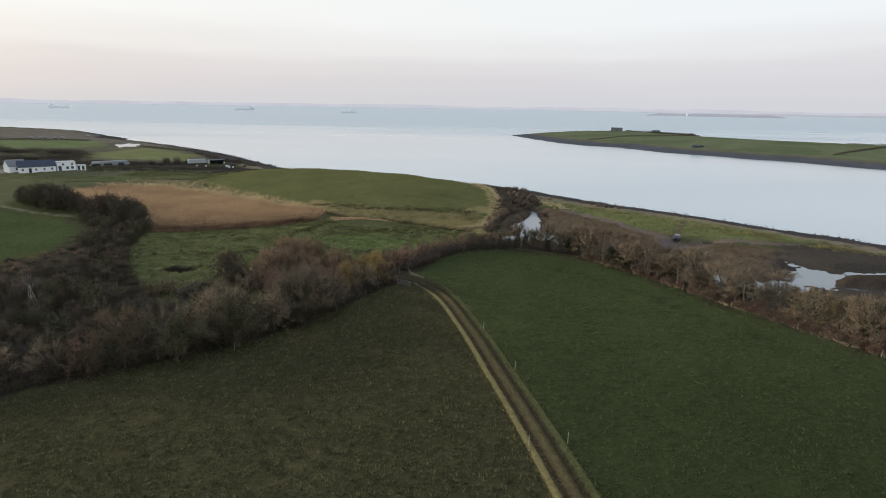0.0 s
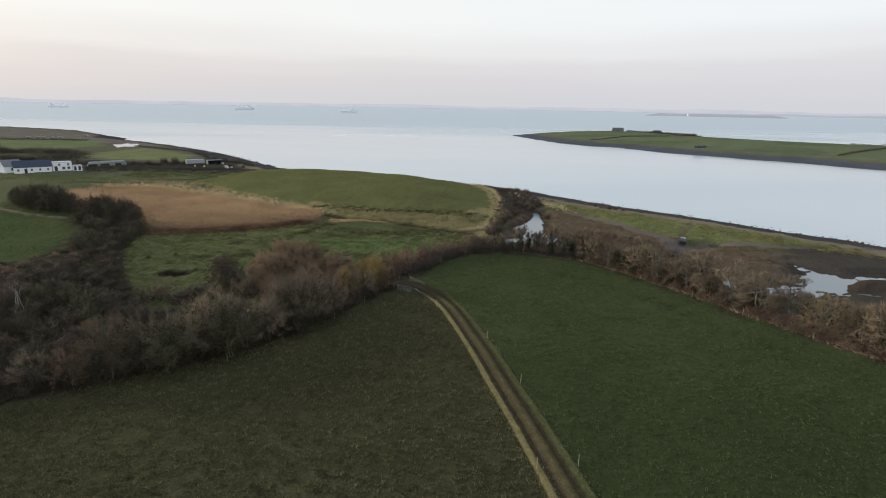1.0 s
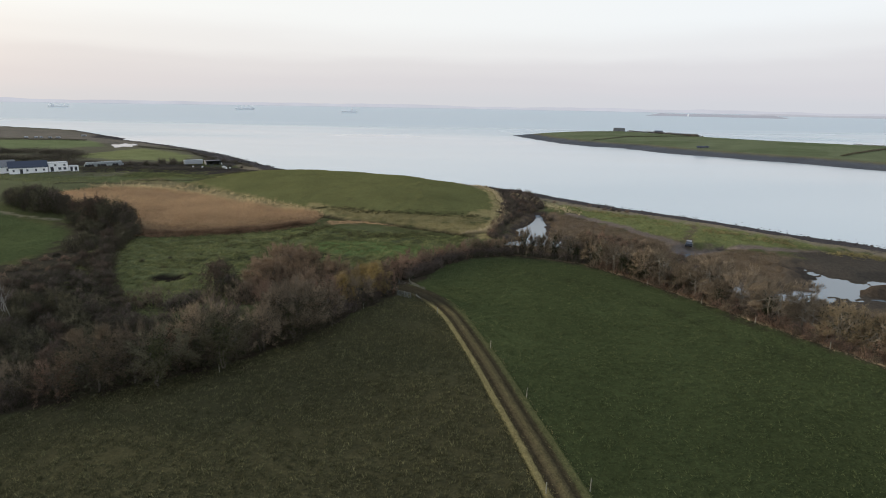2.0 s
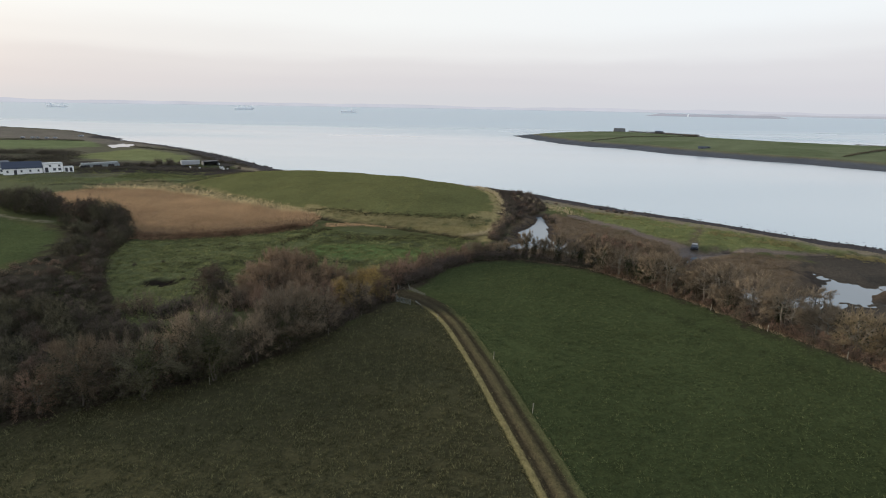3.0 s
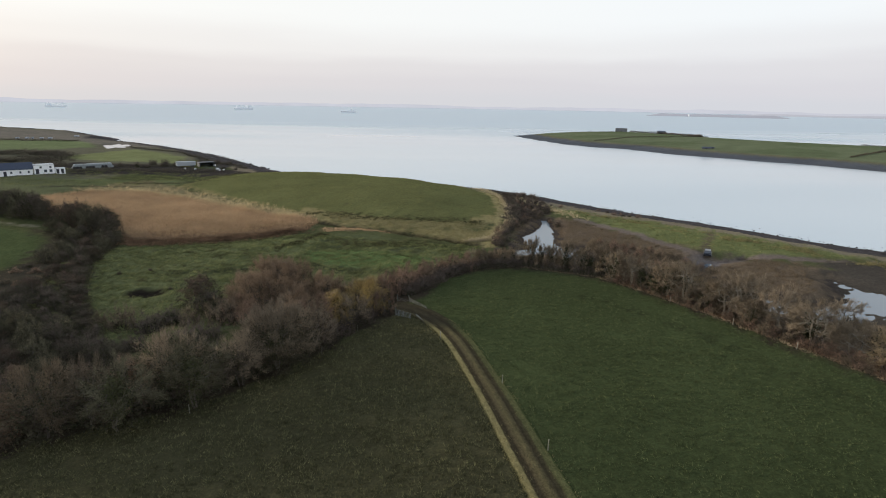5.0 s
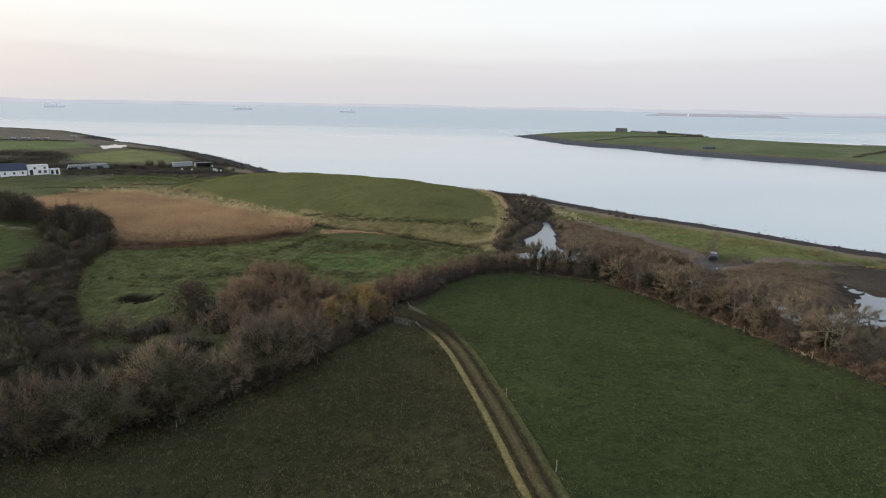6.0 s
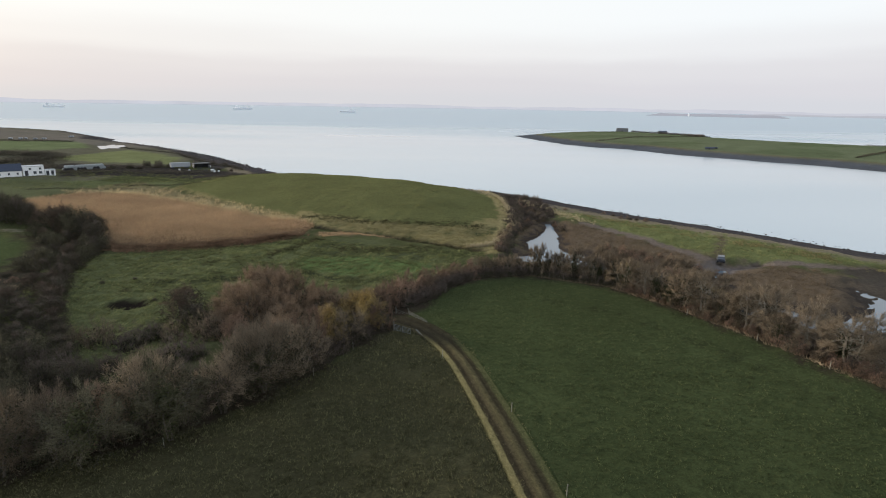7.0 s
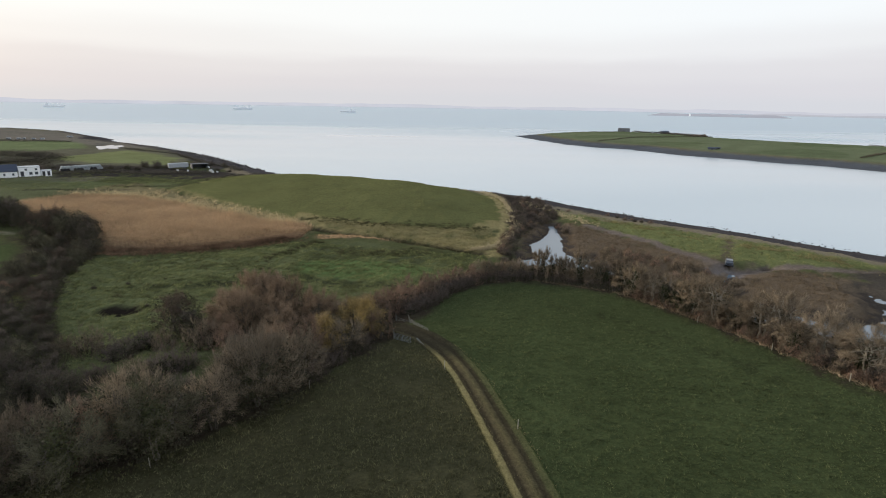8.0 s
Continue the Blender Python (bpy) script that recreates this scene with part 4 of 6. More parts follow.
for x, y, h in [(-10.5, 121, 4.0), (-7, 119, 3.6), (-4, 121.5, 3.6), (-8, 125, 4.2), (-4, 126.5, 4.0), (-0.8, 127, 3.4), (2.5, 131.5, 3.2), (-12.5, 117, 4.4)]:
    brown_shrubs.place(x, y, h / 3.0, 0, 0, 0.85)
# more dark shrubs added where the hedge foot lies in shade
for x, y in along([(-18.3, 88.6), (-15, 95), (-11.5, 102), (-9.5, 105)], 1.8, 0.6, 0.3, 66) + along([(-9.5, 116.5), (-5.8, 115.5), (-2.4, 119), (-0.5, 124), (4, 129.5)], 1.7, 0, 0.3, 67):
    dark_shrubs.place(x, y, R_.uniform(0.65, 0.95), 0, 0, 0.9)
# creek hedge: trees one by one, rusty low growth at their feet
HEDGE_R = [(8, 132), (17, 134), (31, 127), (41, 112), (47, 99), (52, 88), (57, 78), (62, 70), (75, 54), (100, 24)]
for x, y, h, k in [(33.8, 125.5, 5.6, 1), (36.4, 122.0, 5.0, 0), (38.2, 119.0, 5.8, 3), (39.6, 117.0, 5.4, 3), (40.6, 115.0, 5.4, 1), (43.2, 112.4, 6.6, 2), (45.0, 109.5, 5.0, 1), (47.6, 106.6, 7.0, 0), (49.4, 104.2, 7.0, 2),
                   (48.9, 100.2, 4.4, 1), (52.8, 99.5, 7.2, 0), (55.2, 96.5, 6.2, 3), (54.2, 92.0, 6.6, 2), (58.4, 90.5, 6.0, 0), (60.4, 85.0, 6.6, 4), (62.6, 80.6, 6.4, 4), (62.0, 75.4, 7.0, 1), (66.5, 74.0, 7.2, 2),
                   (69.5, 68.0, 6.6, 4), (74.5, 61.0, 7.0, 1), (80.0, 54.0, 6.8, 0), (87.0, 46.0, 6.8, 4), (94.0, 37.0, 6.6, 1),
                   (66.4, 102.5, 5.4, 2), (60.0, 106.5, 5.2, 0), (54.0, 113.5, 5.2, 2), (57.5, 101.5, 5.0, 1), (68.0, 84.0, 5.4, 1), (73.0, 74.0, 6.0, 4)]:
    creek_trees.place(x, y, h / 4.5, 0, k, 0.98)
for x, y in along(HEDGE_R, 1.7, 0.9, 0.5, 7):
    if x > 33:
        brown_shrubs.place(x, y, R_.uniform(0.35, 0.62), 0, R_.choice((0, 0, 1)))
for x, y in along(HEDGE_R[2:], 2.0, 3.0, 0.8, 8):
    brown_shrubs.place(x, y, R_.uniform(0.55, 0.9), 0, R_.choice((0, 0, 1, 2)))
for x, y in along(HEDGE_R[4:], 2.4, 5.4, 1.0, 9):
    brown_shrubs.place(x, y, R_.uniform(0.5, 0.9), 0, R_.choice((0, 1, 2)))
for x, y in along(HEDGE_R[2:4], 2.4, 5.5, 1.2, 50) + along(HEDGE_R[2:4], 2.5, 9.0, 1.4, 51) + along(HEDGE_R[2:4], 2.6, 12.5, 1.6, 52) + along(HEDGE_R[2:4], 2.8, 16.0, 1.6, 62):
    sallow_shrubs.place(x, y, R_.uniform(0.8, 1.15), 0, R_.choice((0, 1, 1)))
for x, y in along([(33, 130), (37, 125), (42, 118), (46, 111), (51, 105)], 2.6, 2.5, 1.2, 59) + along([(36, 133), (41, 127), (46, 119)], 3.4, 2.5, 1.2, 63):
    creek_trees.place(x, y, R_.uniform(0.85, 1.15), 0, R_.choice((0, 1, 1, 4, 4)))
for x, y in along([(6, 133), (17, 136), (24, 133.5), (33, 128)], 1.5, 0, 0.4, 53):
    creek_trees.place(x + R_.uniform(-0.5, 0.5), y + R_.uniform(0, 1.6), R_.uniform(0.95, 1.38) * (0.62 if x < 19 else 1.0), 0, R_.choice((3, 1, 1, 2)), R_.uniform(0.6, 0.8))
for x, y in along([(6, 132.5), (17, 135), (24, 132.5), (33, 127)], 1.6, 0, 0.3, 64):
    brown_shrubs.place(x, y, R_.uniform(0.5, 0.78), 0, 2)
for x, y in along([(16, 160), (16.5, 168), (18, 174), (20.5, 181), (24, 188)], 2.4, 1.5, 0.7, 57) + along([(14, 163), (16, 176), (20, 186), (27, 197)], 2.6, 1.0, 1.0, 58):
    sallow_shrubs.place(x, y, R_.uniform(0.38, 0.58), 0, R_.choice((0, 1)))
# brown sallow and reed swamp between the hedge and the shore meadow
def thinned(poly, gap, seed):
    """Places in a closed outline, no two nearer than gap."""
    rng, p, out = np.random.RandomState(seed), np.asarray(poly, float), []
    c = np.column_stack([rng.uniform(p[:, 0].min(), p[:, 0].max(), 4000), rng.uniform(p[:, 1].min(), p[:, 1].max(), 4000)])
    for q in c[sdf(c, poly) > 0]:
        if all((q[0] - o[0]) ** 2 + (q[1] - o[1]) ** 2 > gap * gap for o in out):
            out.append(q)
    return out


for x, y in thinned([(38, 160), (44, 170), (56, 153), (62, 141), (58, 134), (50, 128), (44, 134), (38, 148)], 2.5, 19):
    sallow_shrubs.place(x, y, R_.uniform(0.42, 0.7), 0, R_.choice((0, 1, 1)))
# scrub wood towards the farm: tall clumps by the reeds, lower growth before them
WOOD = np.array([(-110, 168), (-84, 157), (-80, 140), (-70, 117), (-57, 100), (-46, 88), (-58, 70), (-85, 62), (-105, 90), (-107, 112), (-98, 126), (-93, 135), (-93, 147), (-98, 157)])
kept = thinned(WOOD, 3.5, 9)
for i, p in enumerate(kept):
    x, y = p
    if y > 138:
        wood_trees.place(x, y, R_.uniform(3.0, 4.8) / 8, 0.2, R_.choice((0, 0, 1, 2)), 1.1)
    elif x < -82 and y > 92:
        (brown_shrubs if i % 3 else dark_shrubs).place(x, y, R_.uniform(0.28, 0.42) if y > 108 else R_.uniform(0.45, 0.7), 0, i % 2, 1.9)
    elif y > 98:
        wood_trees.place(x, y, R_.uniform(3.0, 4.0) / 8, 0, R_.choice((1, 1, 2)), 1.5)
    else:
        wood_trees.place(x, y, R_.uniform(3.8, 5.4) / 8, 0, R_.choice((0, 1, 1, 2)), 1.2)
for x, y, h, k in [(-147, 193, 4.5, 1), (-143, 190, 6.2, 1), (-138, 188, 8.0, 0), (-133, 186, 8.8, 1), (-128, 184, 9.0, 0), (-124, 182, 8.2, 1), (-119, 180, 6.6, 1), (-136, 192, 6.0, 1), (-128, 189, 6.0, 1),
                   (-113, 175, 5.4, 2), (-107, 172, 7.4, 2), (-102, 169.5, 8.4, 2), (-97, 167, 8.4, 0), (-92, 164, 7.8, 1), (-88, 160, 6.4, 1), (-104, 176, 5.0, 2), (-110, 180, 4.6, 2), (-95, 172, 5.4, 2),
                   (-84.5, 154, 5.0, 1), (-82.5, 147, 5.0, 0), (-80, 139, 4.8, 1), (-77, 131, 4.6, 1), (-73, 123, 4.2, 1), (-68, 114, 3.8, 2), (-62, 106.5, 3.8, 1),
                   (-70, 95.5, 5.6, 0), (-65.5, 97, 6.0, 0), (-60, 93, 5.6, 0), (-74, 88, 6.0, 1), (-64, 83, 5.2, 0)]:
    if y > 158:
        x, y, h = x - 1.5, y + 2.5, 1.18 * h
    wood_trees.place(x, y, h / 8, 0.1, k, 1.0)
# single bushes in the meadow and by the reeds
wood_trees.place(-43.3, 110.0, 0.98, 0, 2, 1.1)
wood_trees.place(-40.5, 107.5, 0.7, 0, 1, 1.1)
for x, y in [(55, 214), (57, 209.5), (58.5, 206.5), (60.5, 203), (62, 201), (64.5, 200), (40, 223), (43, 220.5), (61, 207)]:
    brown_shrubs.place(x, y, R_.uniform(0.22, 0.34), 0, R_.choice((0, 2)), 1.6)
for x, y, s in [(-71, 117, 0.3), (-64, 133, 0.25), (-54, 121, 0.25), (-69, 130, 0.3)]:
    dark_shrubs.place(x, y, s)
for x, y, s in FARM_BUSHES:
    dark_shrubs.place(x, y, s)
# scrub on the end of the hill and along the upper creek
birch = bare_tree("birch_tree", 51, 9.5, 3.6, "slender birch with several white stems in the scrub", plain("birch_bark", (0.3, 0.285, 0.255), 0.8, 0.3, 6, bump=0.01), M_TWIG_DARK, 4, 0.75, 6, 4, 4, 6, 0.62, thick=0.5, spread=0.8)
birch.matrix_basis = Matrix.Translation((-69.3, 89.7, zz(-69.3, 89.7)))
for x, y in along([(21, 252), (24, 246), (25, 228), (24, 210), (22, 195), (20, 182), (17, 168), (14, 156), (12, 146)], 3.4, -1.0, 1.3, 21):
    dark_shrubs.place(x, y, R_.uniform(0.4, 0.75))
for x, y in along([(28, 236), (30, 215), (31, 204), (36, 196), (38, 186)], 3.6, -0.5, 1.6, 22):
    brown_shrubs.place(x, y, R_.uniform(0.35, 0.6))
for x, y in thinned([(22, 243), (34, 250), (37, 233), (37, 208), (31, 202), (20, 181), (20.5, 198), (23.5, 225)], 2.7, 77):
    dark_shrubs.place(x, y, R_.uniform(0.45, 0.85), 0, 0)
# hedge banks of the farmland: each hedge one thing
# lighter twigs and leaves, haze put into the far hedges' colours
M_HEDGE_TWIG = island_mat("hedge_twigs", (0.085, 0.072, 0.058), (0.18, 0.15, 0.12))
M_HEDGE_LEAF = island_mat("hedge_leaves", (0.055, 0.053, 0.036), (0.125, 0.112, 0.07), 0.9)


def hedge(label, pts, size, seed, ground, wide=1.0, dens=1.0, leaf=M_HEDGE_LEAF):
    rng = np.random.RandomState(seed)
    pts = np.asarray(pts, float)
    seg = np.hypot(*np.diff(pts, axis=0).T)
    n = int(seg.sum() * 36 * dens * (0.6 + size))
    t = rng.uniform(0, seg.sum(), n)
    cum = np.concatenate([[0], np.cumsum(seg)])
    P = np.column_stack([np.interp(t, cum, pts[:, 0]), np.interp(t, cum, pts[:, 1])])
    lump = 0.62 + 0.3 * wave(P, 11, seed) + 0.16 * wave(P, 5, seed + 1)
    lump = np.clip(lump, 0.12, 1.3)
    off = rng.normal(0, 0.75 * wide * size, (n, 2)) * lump[:, None]
    Q = P + off
    hgt = size * 3.0 * lump * np.clip(1.15 - 0.28 * (np.hypot(*off.T) / (0.75 * wide * size)) ** 2, 0.2, 1)
    root = thing("hedge", label, "hedge", "hedges of the farmland")
    z = ground(Q)
    f = rng.uniform(0.1, 0.75, n)
    B = np.column_stack([Q, z + hgt * f])
    D = np.column_stack([rng.normal(0, 0.24 * size, (n, 2)), hgt * rng.uniform(0.02, 0.2, n)])
    part("crown", mesh_np("crown", *spikes(B, D, 0.026 * size + 0.016)), M_HEDGE_TWIG, root)
    k = rng.rand(n) < 0.8
    L = np.column_stack([Q[k] + rng.normal(0, 0.2, (k.sum(), 2)), z[k] + hgt[k] * rng.uniform(0.05, 0.8, k.sum())])
    part("foliage", mesh_np("foliage", *leaves(L, 0.07 * size + 0.08, rng)), leaf, root)


for pts, size, wide in [([(-372, 452), (-330, 462), (-290, 468)], 0.9, 1.5), ([(-300, 372), (-268, 352), (-240, 352), (-215, 342)], 1.9, 3),
                        ([(-262, 300), (-232, 312), (-205, 322)], 2.1, 3), ([(-232, 282), (-214, 288), (-190, 298)], 1.7, 2.5),
                        ([(-222, 416), (-210, 408), (-170, 384), (-140, 356)], 0.7, 1.5), ([(-178, 280), (-160, 292), (-140, 302), (-118, 310)], 1.1, 4.0),
                        ([(-170, 300), (-150, 318), (-138, 326)], 0.8, 2.5), ([(-140, 259), (-122, 262), (-106, 266)], 0.5, 1.6), ([(-110, 282), (-92, 296), (-80, 304)], 0.7, 1.6),
                        ([(-150, 330), (-135, 345), (-118, 335), (-108, 322)], 0.9, 2.5), ([(-165, 378), (-140, 352), (-122, 340)], 0.7, 1.5),
                        ([(-160, 236), (-145, 246), (-128, 252)], 0.4, 1.5)]:
    hedge("dark leafless hedge bank between coastal fields", pts, size, int(abs(pts[0][0])), height, wide)
for pts, size, wide in [([(16, 259), (20, 254), (25, 246), (27, 230)], 0.6, 3), ([(26, 232), (25, 212), (23, 196), (21, 184)], 0.8, 2.6), ([(20, 182), (17, 168), (15, 156), (13, 146)], 0.6, 2.2),
                        ([(30, 240), (33, 222), (33, 208)], 0.4, 4.0)]:
    hedge("brown scrub on the bank below the hill path", pts, size, int(pts[0][1]), height, wide, 1.6)
hedge("low dark ivy hedge before the creek", [(8, 132.5), (17, 134.6), (24, 131.5), (32, 127)], 0.5, 301, height, 1.0, 2.2, M_IVY)


# ---- reeds, rushes, grass and stones: too many to count ----
rs = np.random.RandomState(77)


def scatter(poly, n, margin=0.0):
    p = np.asarray(poly, float)
    q = np.column_stack([rs.uniform(p[:, 0].min(), p[:, 0].max(), n), rs.uniform(p[:, 1].min(), p[:, 1].max(), n)])
    return q[sdf(q, poly) > margin]


def clumps(name, label, P, mat, blades, tall, spread, radius, category="grass", lean=(0.0, 0.0)):
    n = len(P)
    z = height(P)
    base = np.repeat(np.column_stack([P, z - 0.03]), blades, 0)
    size = np.repeat(rs.uniform(0.6, 1.3, n), blades)
    off = rs.normal(0, spread, (n * blades, 2))
    base[:, :2] += off * 0.5
    d = np.column_stack([off * 0.8 + np.array(lean) * tall, tall * rs.uniform(0.6, 1.15, n * blades)]) * size[:, None]
    me = mesh_np(name, *spikes(base, d, radius))
    return thing(name, label, category, "", "stuff", me, mat)


M_RUSH = island_mat("rush_tussocks", (0.08, 0.095, 0.034), (0.275, 0.265, 0.11), 0.9, 0.05, 0.5, 0.3)
M_HILL = island_mat("hill_tufts", (0.085, 0.09, 0.03), (0.2, 0.19, 0.072), 0.9, 0.05, 0.4, 0.2)
M_RUSH_DARK = island_mat("dark_rushes", (0.042, 0.042, 0.021), (0.12, 0.105, 0.05), 0.9, 0.05, 0.4, 0.3)
FRONT = [(-125, 194), (-103, 171), (-84, 160.5), (-64, 162), (-52, 169), (-41, 177)]
reed_p = scatter(REEDS, 125000, -1.0)
reed_p = reed_p[rs.uniform(0, 1, len(reed_p)) > 0.92 * np.exp(-(seg_dist(reed_p, FRONT) / 13) ** 1.5)]
clumps("reed_bed", "dense bed of dry orange-brown reeds", reed_p, M_REED, 2, 1.35, 0.4, 0.035, "reeds", (0.08, -0.05))
band = scatter(PLUMES, 26000, -1.0)
k = seg_dist(band, REEDS[2:10])
clumps("reed_fringe", "pale plumed reeds thinning out behind the bed", band[(rs.uniform(0, 1, len(band)) < 1.15 * np.exp(-k / 3.6)) & (wave(band, 9, 86) > -0.75)], M_TIPS, 7, 1.15, 0.4, 0.035, "reeds")
k = scatter(PLUMES, 1500)
clumps("edge_rushes", "dark rush clumps beyond the reeds", k[wave(k, 8, 87) > 0.25], M_RUSH_DARK, 9, 0.6, 0.35, 0.05, "grass")
clumps("ditch_reeds", "straw-coloured reeds along a meadow ditch", scatter([(-36, 179), (-25, 181), (-13, 176), (-12, 174), (-24, 176), (-35, 174)], 900), M_REED, 4, 0.45, 0.25, 0.03, "reeds")
tr_line = smooth_line(TRACK, 30)
tr_n = np.gradient(tr_line, axis=0)
tr_n = np.column_stack([tr_n[:, 1], -tr_n[:, 0]]) / np.hypot(tr_n[:, 0], tr_n[:, 1])[:, None]


def beside_track(n, off, spread):
    i = rs.randint(0, len(tr_line), n)
    i = i[tr_line[i, 1] < 99]
    n = len(i)
    return tr_line[i] + tr_n[i] * (off + rs.normal(0, spread, n))[:, None] + rs.normal(0, 0.15, (n, 2))


clumps("verge_grass", "dry straw grass on the track's edge", np.vstack([beside_track(5600, -1.85, 0.24), beside_track(1500, 1.55, 0.25)]), M_STRAW, 4, 0.2, 0.12, 0.02)
clumps("crown_grass", "thin grass between the ruts", beside_track(1800, -0.15, 0.2), M_BLADE_L, 4, 0.12, 0.1, 0.02)


def field_points(n, left):
    q = np.column_stack([rs.uniform(-58, 66, n), rs.uniform(30, 134, n) ** 1.0])
    q = q[sdf(q, UPLAND) > 0.3]
    tx = np.interp(q[:, 1], tr_line[:, 1], tr_line[:, 0])
    return q[(q[:, 0] < tx - 2.0) if left else (q[:, 0] > tx + 2.0)]


fl = field_points(100000, True)
fl = fl[wave(fl, 5, 61) + wave(fl, 14, 62) > -0.9]
clumps("stubble_grass", "coarse dull tussocks of a rough field", fl, M_BLADE_L, 3, 0.3, 0.16, 0.05)
fr = field_points(70000, False)
fr = fr[(wave(fr, 4, 63) + wave(fr, 12, 64) > -0.7) & (rs.uniform(0, 1, len(fr)) < 0.4 + 0.6 * step(fr[:, 1], 35, 95))]
clumps("pasture_grass", "short green pasture grass tufts", fr, M_BLADE_R, 3, 0.2, 0.16, 0.05)
meadow = scatter([(-90, 147), (-62, 160), (-38, 170), (10, 160), (8, 140), (-10, 124), (-40, 100), (-58, 96), (-75, 110)], 24000)
meadow = meadow[np.hypot((meadow[:, 0] - PIT[0]) / 3.6, (meadow[:, 1] - PIT[1]) / 2.8) > 1]
clumps("meadow_grass", "rough green and yellow meadow tussocks", meadow[wave(meadow, 7, 65) + 0.6 * wave(meadow, 2.5, 66) > -0.6], M_RUSH, 7, 0.4, 0.36, 0.032, lean=(0.5, 0.1))


def near_line(pts, n, spread):
    q = smooth_line(pts, 30)
    return q[rs.randint(0, len(q), n)] + rs.normal(0, spread, (n, 2))


foot = near_line([(-46, 198), (-34, 193.6), (-22, 189.3), (-10.6, 187.2), (2, 187), (11.4, 188)], 1300, 1.5)
foot = foot[rs.uniform(0, 1, len(foot)) < 0.4 + 0.4 * wave(foot, 6, 81)]
rough = np.vstack([foot,
                   near_line(MEADOW_DITCH, 1000, 0.5), near_line(REED_DITCH, 520, 1.3), near_line([(-42.7, 152.4), (-38.5, 161.6), (-33.7, 171.7)], 220, 0.9),
                   near_line([(-30, 163), (-16, 160.5), (-4, 163)], 320, 2.2), near_line([(-42, 120), (-60, 128), (-75, 132)], 160, 6.0), near_line([(-35, 141), (-55, 146), (-75, 150)], 200, 4.5)])
clumps("rush_clumps", "dark rushes along ditches and the hill's foot", rough, M_RUSH_DARK, 9, 0.45, 0.3, 0.045)
strip_tufts = scatter([(40, 205), (58, 175), (68, 160), (94, 150), (130, 130), (190, 104), (129, 152), (98, 174), (69, 202), (46, 228)], 700)
strip_tufts = strip_tufts[shore_depth(strip_tufts) > 19]
clumps("shore_rushes", "dark tussocks in the shore grass", strip_tufts[wave(strip_tufts, 12, 68) > 0.1], M_RUSH_DARK, 8, 0.5, 0.35, 0.05)
bl = smooth_line([(222, 90), (125, 138), (104, 149), (92, 160), (77, 175), (61, 192), (45, 217), (31, 234)], 40)
bg_ = bl[rs.randint(0, len(bl), 2600)] + rs.normal(0, 1.6, (2600, 2))
bg_ = bg_[shore_depth(bg_) > 16]
clumps("beach_grass", "pale bleached grass above the shingle", bg_[wave(bg_, 15, 85) > -0.2], M_STRAW, 5, 0.45, 0.3, 0.045)
clumps("tall_shore_grass", "pale tall grass clumps on the shore strip", near_line([(29, 238), (31.2, 233), (35, 224), (40.4, 211), (44.6, 197.4)], 260, 1.5), M_PLUME, 8, 0.8, 0.3, 0.05)
clumps("hill_foot_grass", "yellowed rough grass below the hill", scatter([(-44, 197), (-34, 193), (-10, 187), (13, 187), (13, 166), (6, 164), (-12, 176), (-24, 181)], 7000), M_STRAW, 5, 0.3, 0.25, 0.04)
tl = smooth_line(HILL_TRACK, 30)
ti = rs.randint(0, len(tl), 900)
clumps("path_edge_grass", "pale tall grass beside the hill path", tl[ti] + rs.normal(0, 0.7, (900, 2)) + (2.8, 0), M_PLUME, 8, 1.0, 0.3, 0.06)
STRIP = [(33, 214), (46, 200), (57, 172), (67, 158), (80, 155), (92, 154), (110, 153), (135, 136), (180, 102), (220, 108), (129, 152), (98, 174), (69, 202), (40, 240)]
st = scatter(STRIP, 24000)
st = st[(shore_depth(st) > 18) & (seg_dist(st, SHORE_TRACK) > 1.9)]
clumps("shore_grass", "rough yellow-green grass of the shore strip", st[wave(st, 6, 67) > -0.5], M_RUSH, 5, 0.35, 0.3, 0.05)
mp_ = scatter(MARSH, 26000, 0.5)
mp_ = mp_[seg_dist(mp_, SHORE_TRACK) > 1.9]
mp_ = mp_[(creek_depth(mp_) < -1.5) & (np.hypot((mp_[:, 0] - 66) / 1.5, mp_[:, 1] - 151) > 6)]
mp_ = mp_[sdf(mp_, [(80, 130), (84, 142), (91, 149), (107, 150), (125, 139), (150, 118), (150, 90), (90, 90), (74, 108)]) < 0]
LF = scatter(LEFT_FIELD, 9000, 1.0)
clumps("field_tufts", "short grass tufts of the small fields", LF[LF[:, 0] > -160], M_BLADE_R, 4, 0.28, 0.2, 0.05)
farm = scatter([(-225, 240), (-160, 236), (-116, 266), (-100, 262), (-90, 285), (-120, 300), (-200, 292)], 9000)
farm = farm[wave(farm, 13, 83) > -0.3]
clumps("farm_grass", "rough grass between the reeds and the farm", farm, M_RUSH, 6, 0.3, 0.4, 0.04)
hf = scatter(HILL, 12000, 2.0)
clumps("hill_grass", "grazed tufts on the hill field", hf[wave(hf, 9, 84) > 0], M_HILL, 3, 0.16, 0.25, 0.05)
clumps("marsh_sedge", "brown winter sedge of the salt marsh", mp_, island_mat("marsh_sedge", (0.1, 0.072, 0.045), (0.2, 0.148, 0.092), 0.9, 0.05, 0.25, 0.15), 7, 0.5, 0.35, 0.03)
bank = [p for p in along(HEDGE_R, 0.35, 0.0, 0.5, 23)]
hb = np.array(along(HEDGE_R, 0.22, 1.2, 0.9, 61))
clumps("dead_bracken", "rusty dead bracken under the creek trees", hb[hb[:, 0] > 34], M_BRACKEN, 8, 0.6, 0.35, 0.04, "bracken")
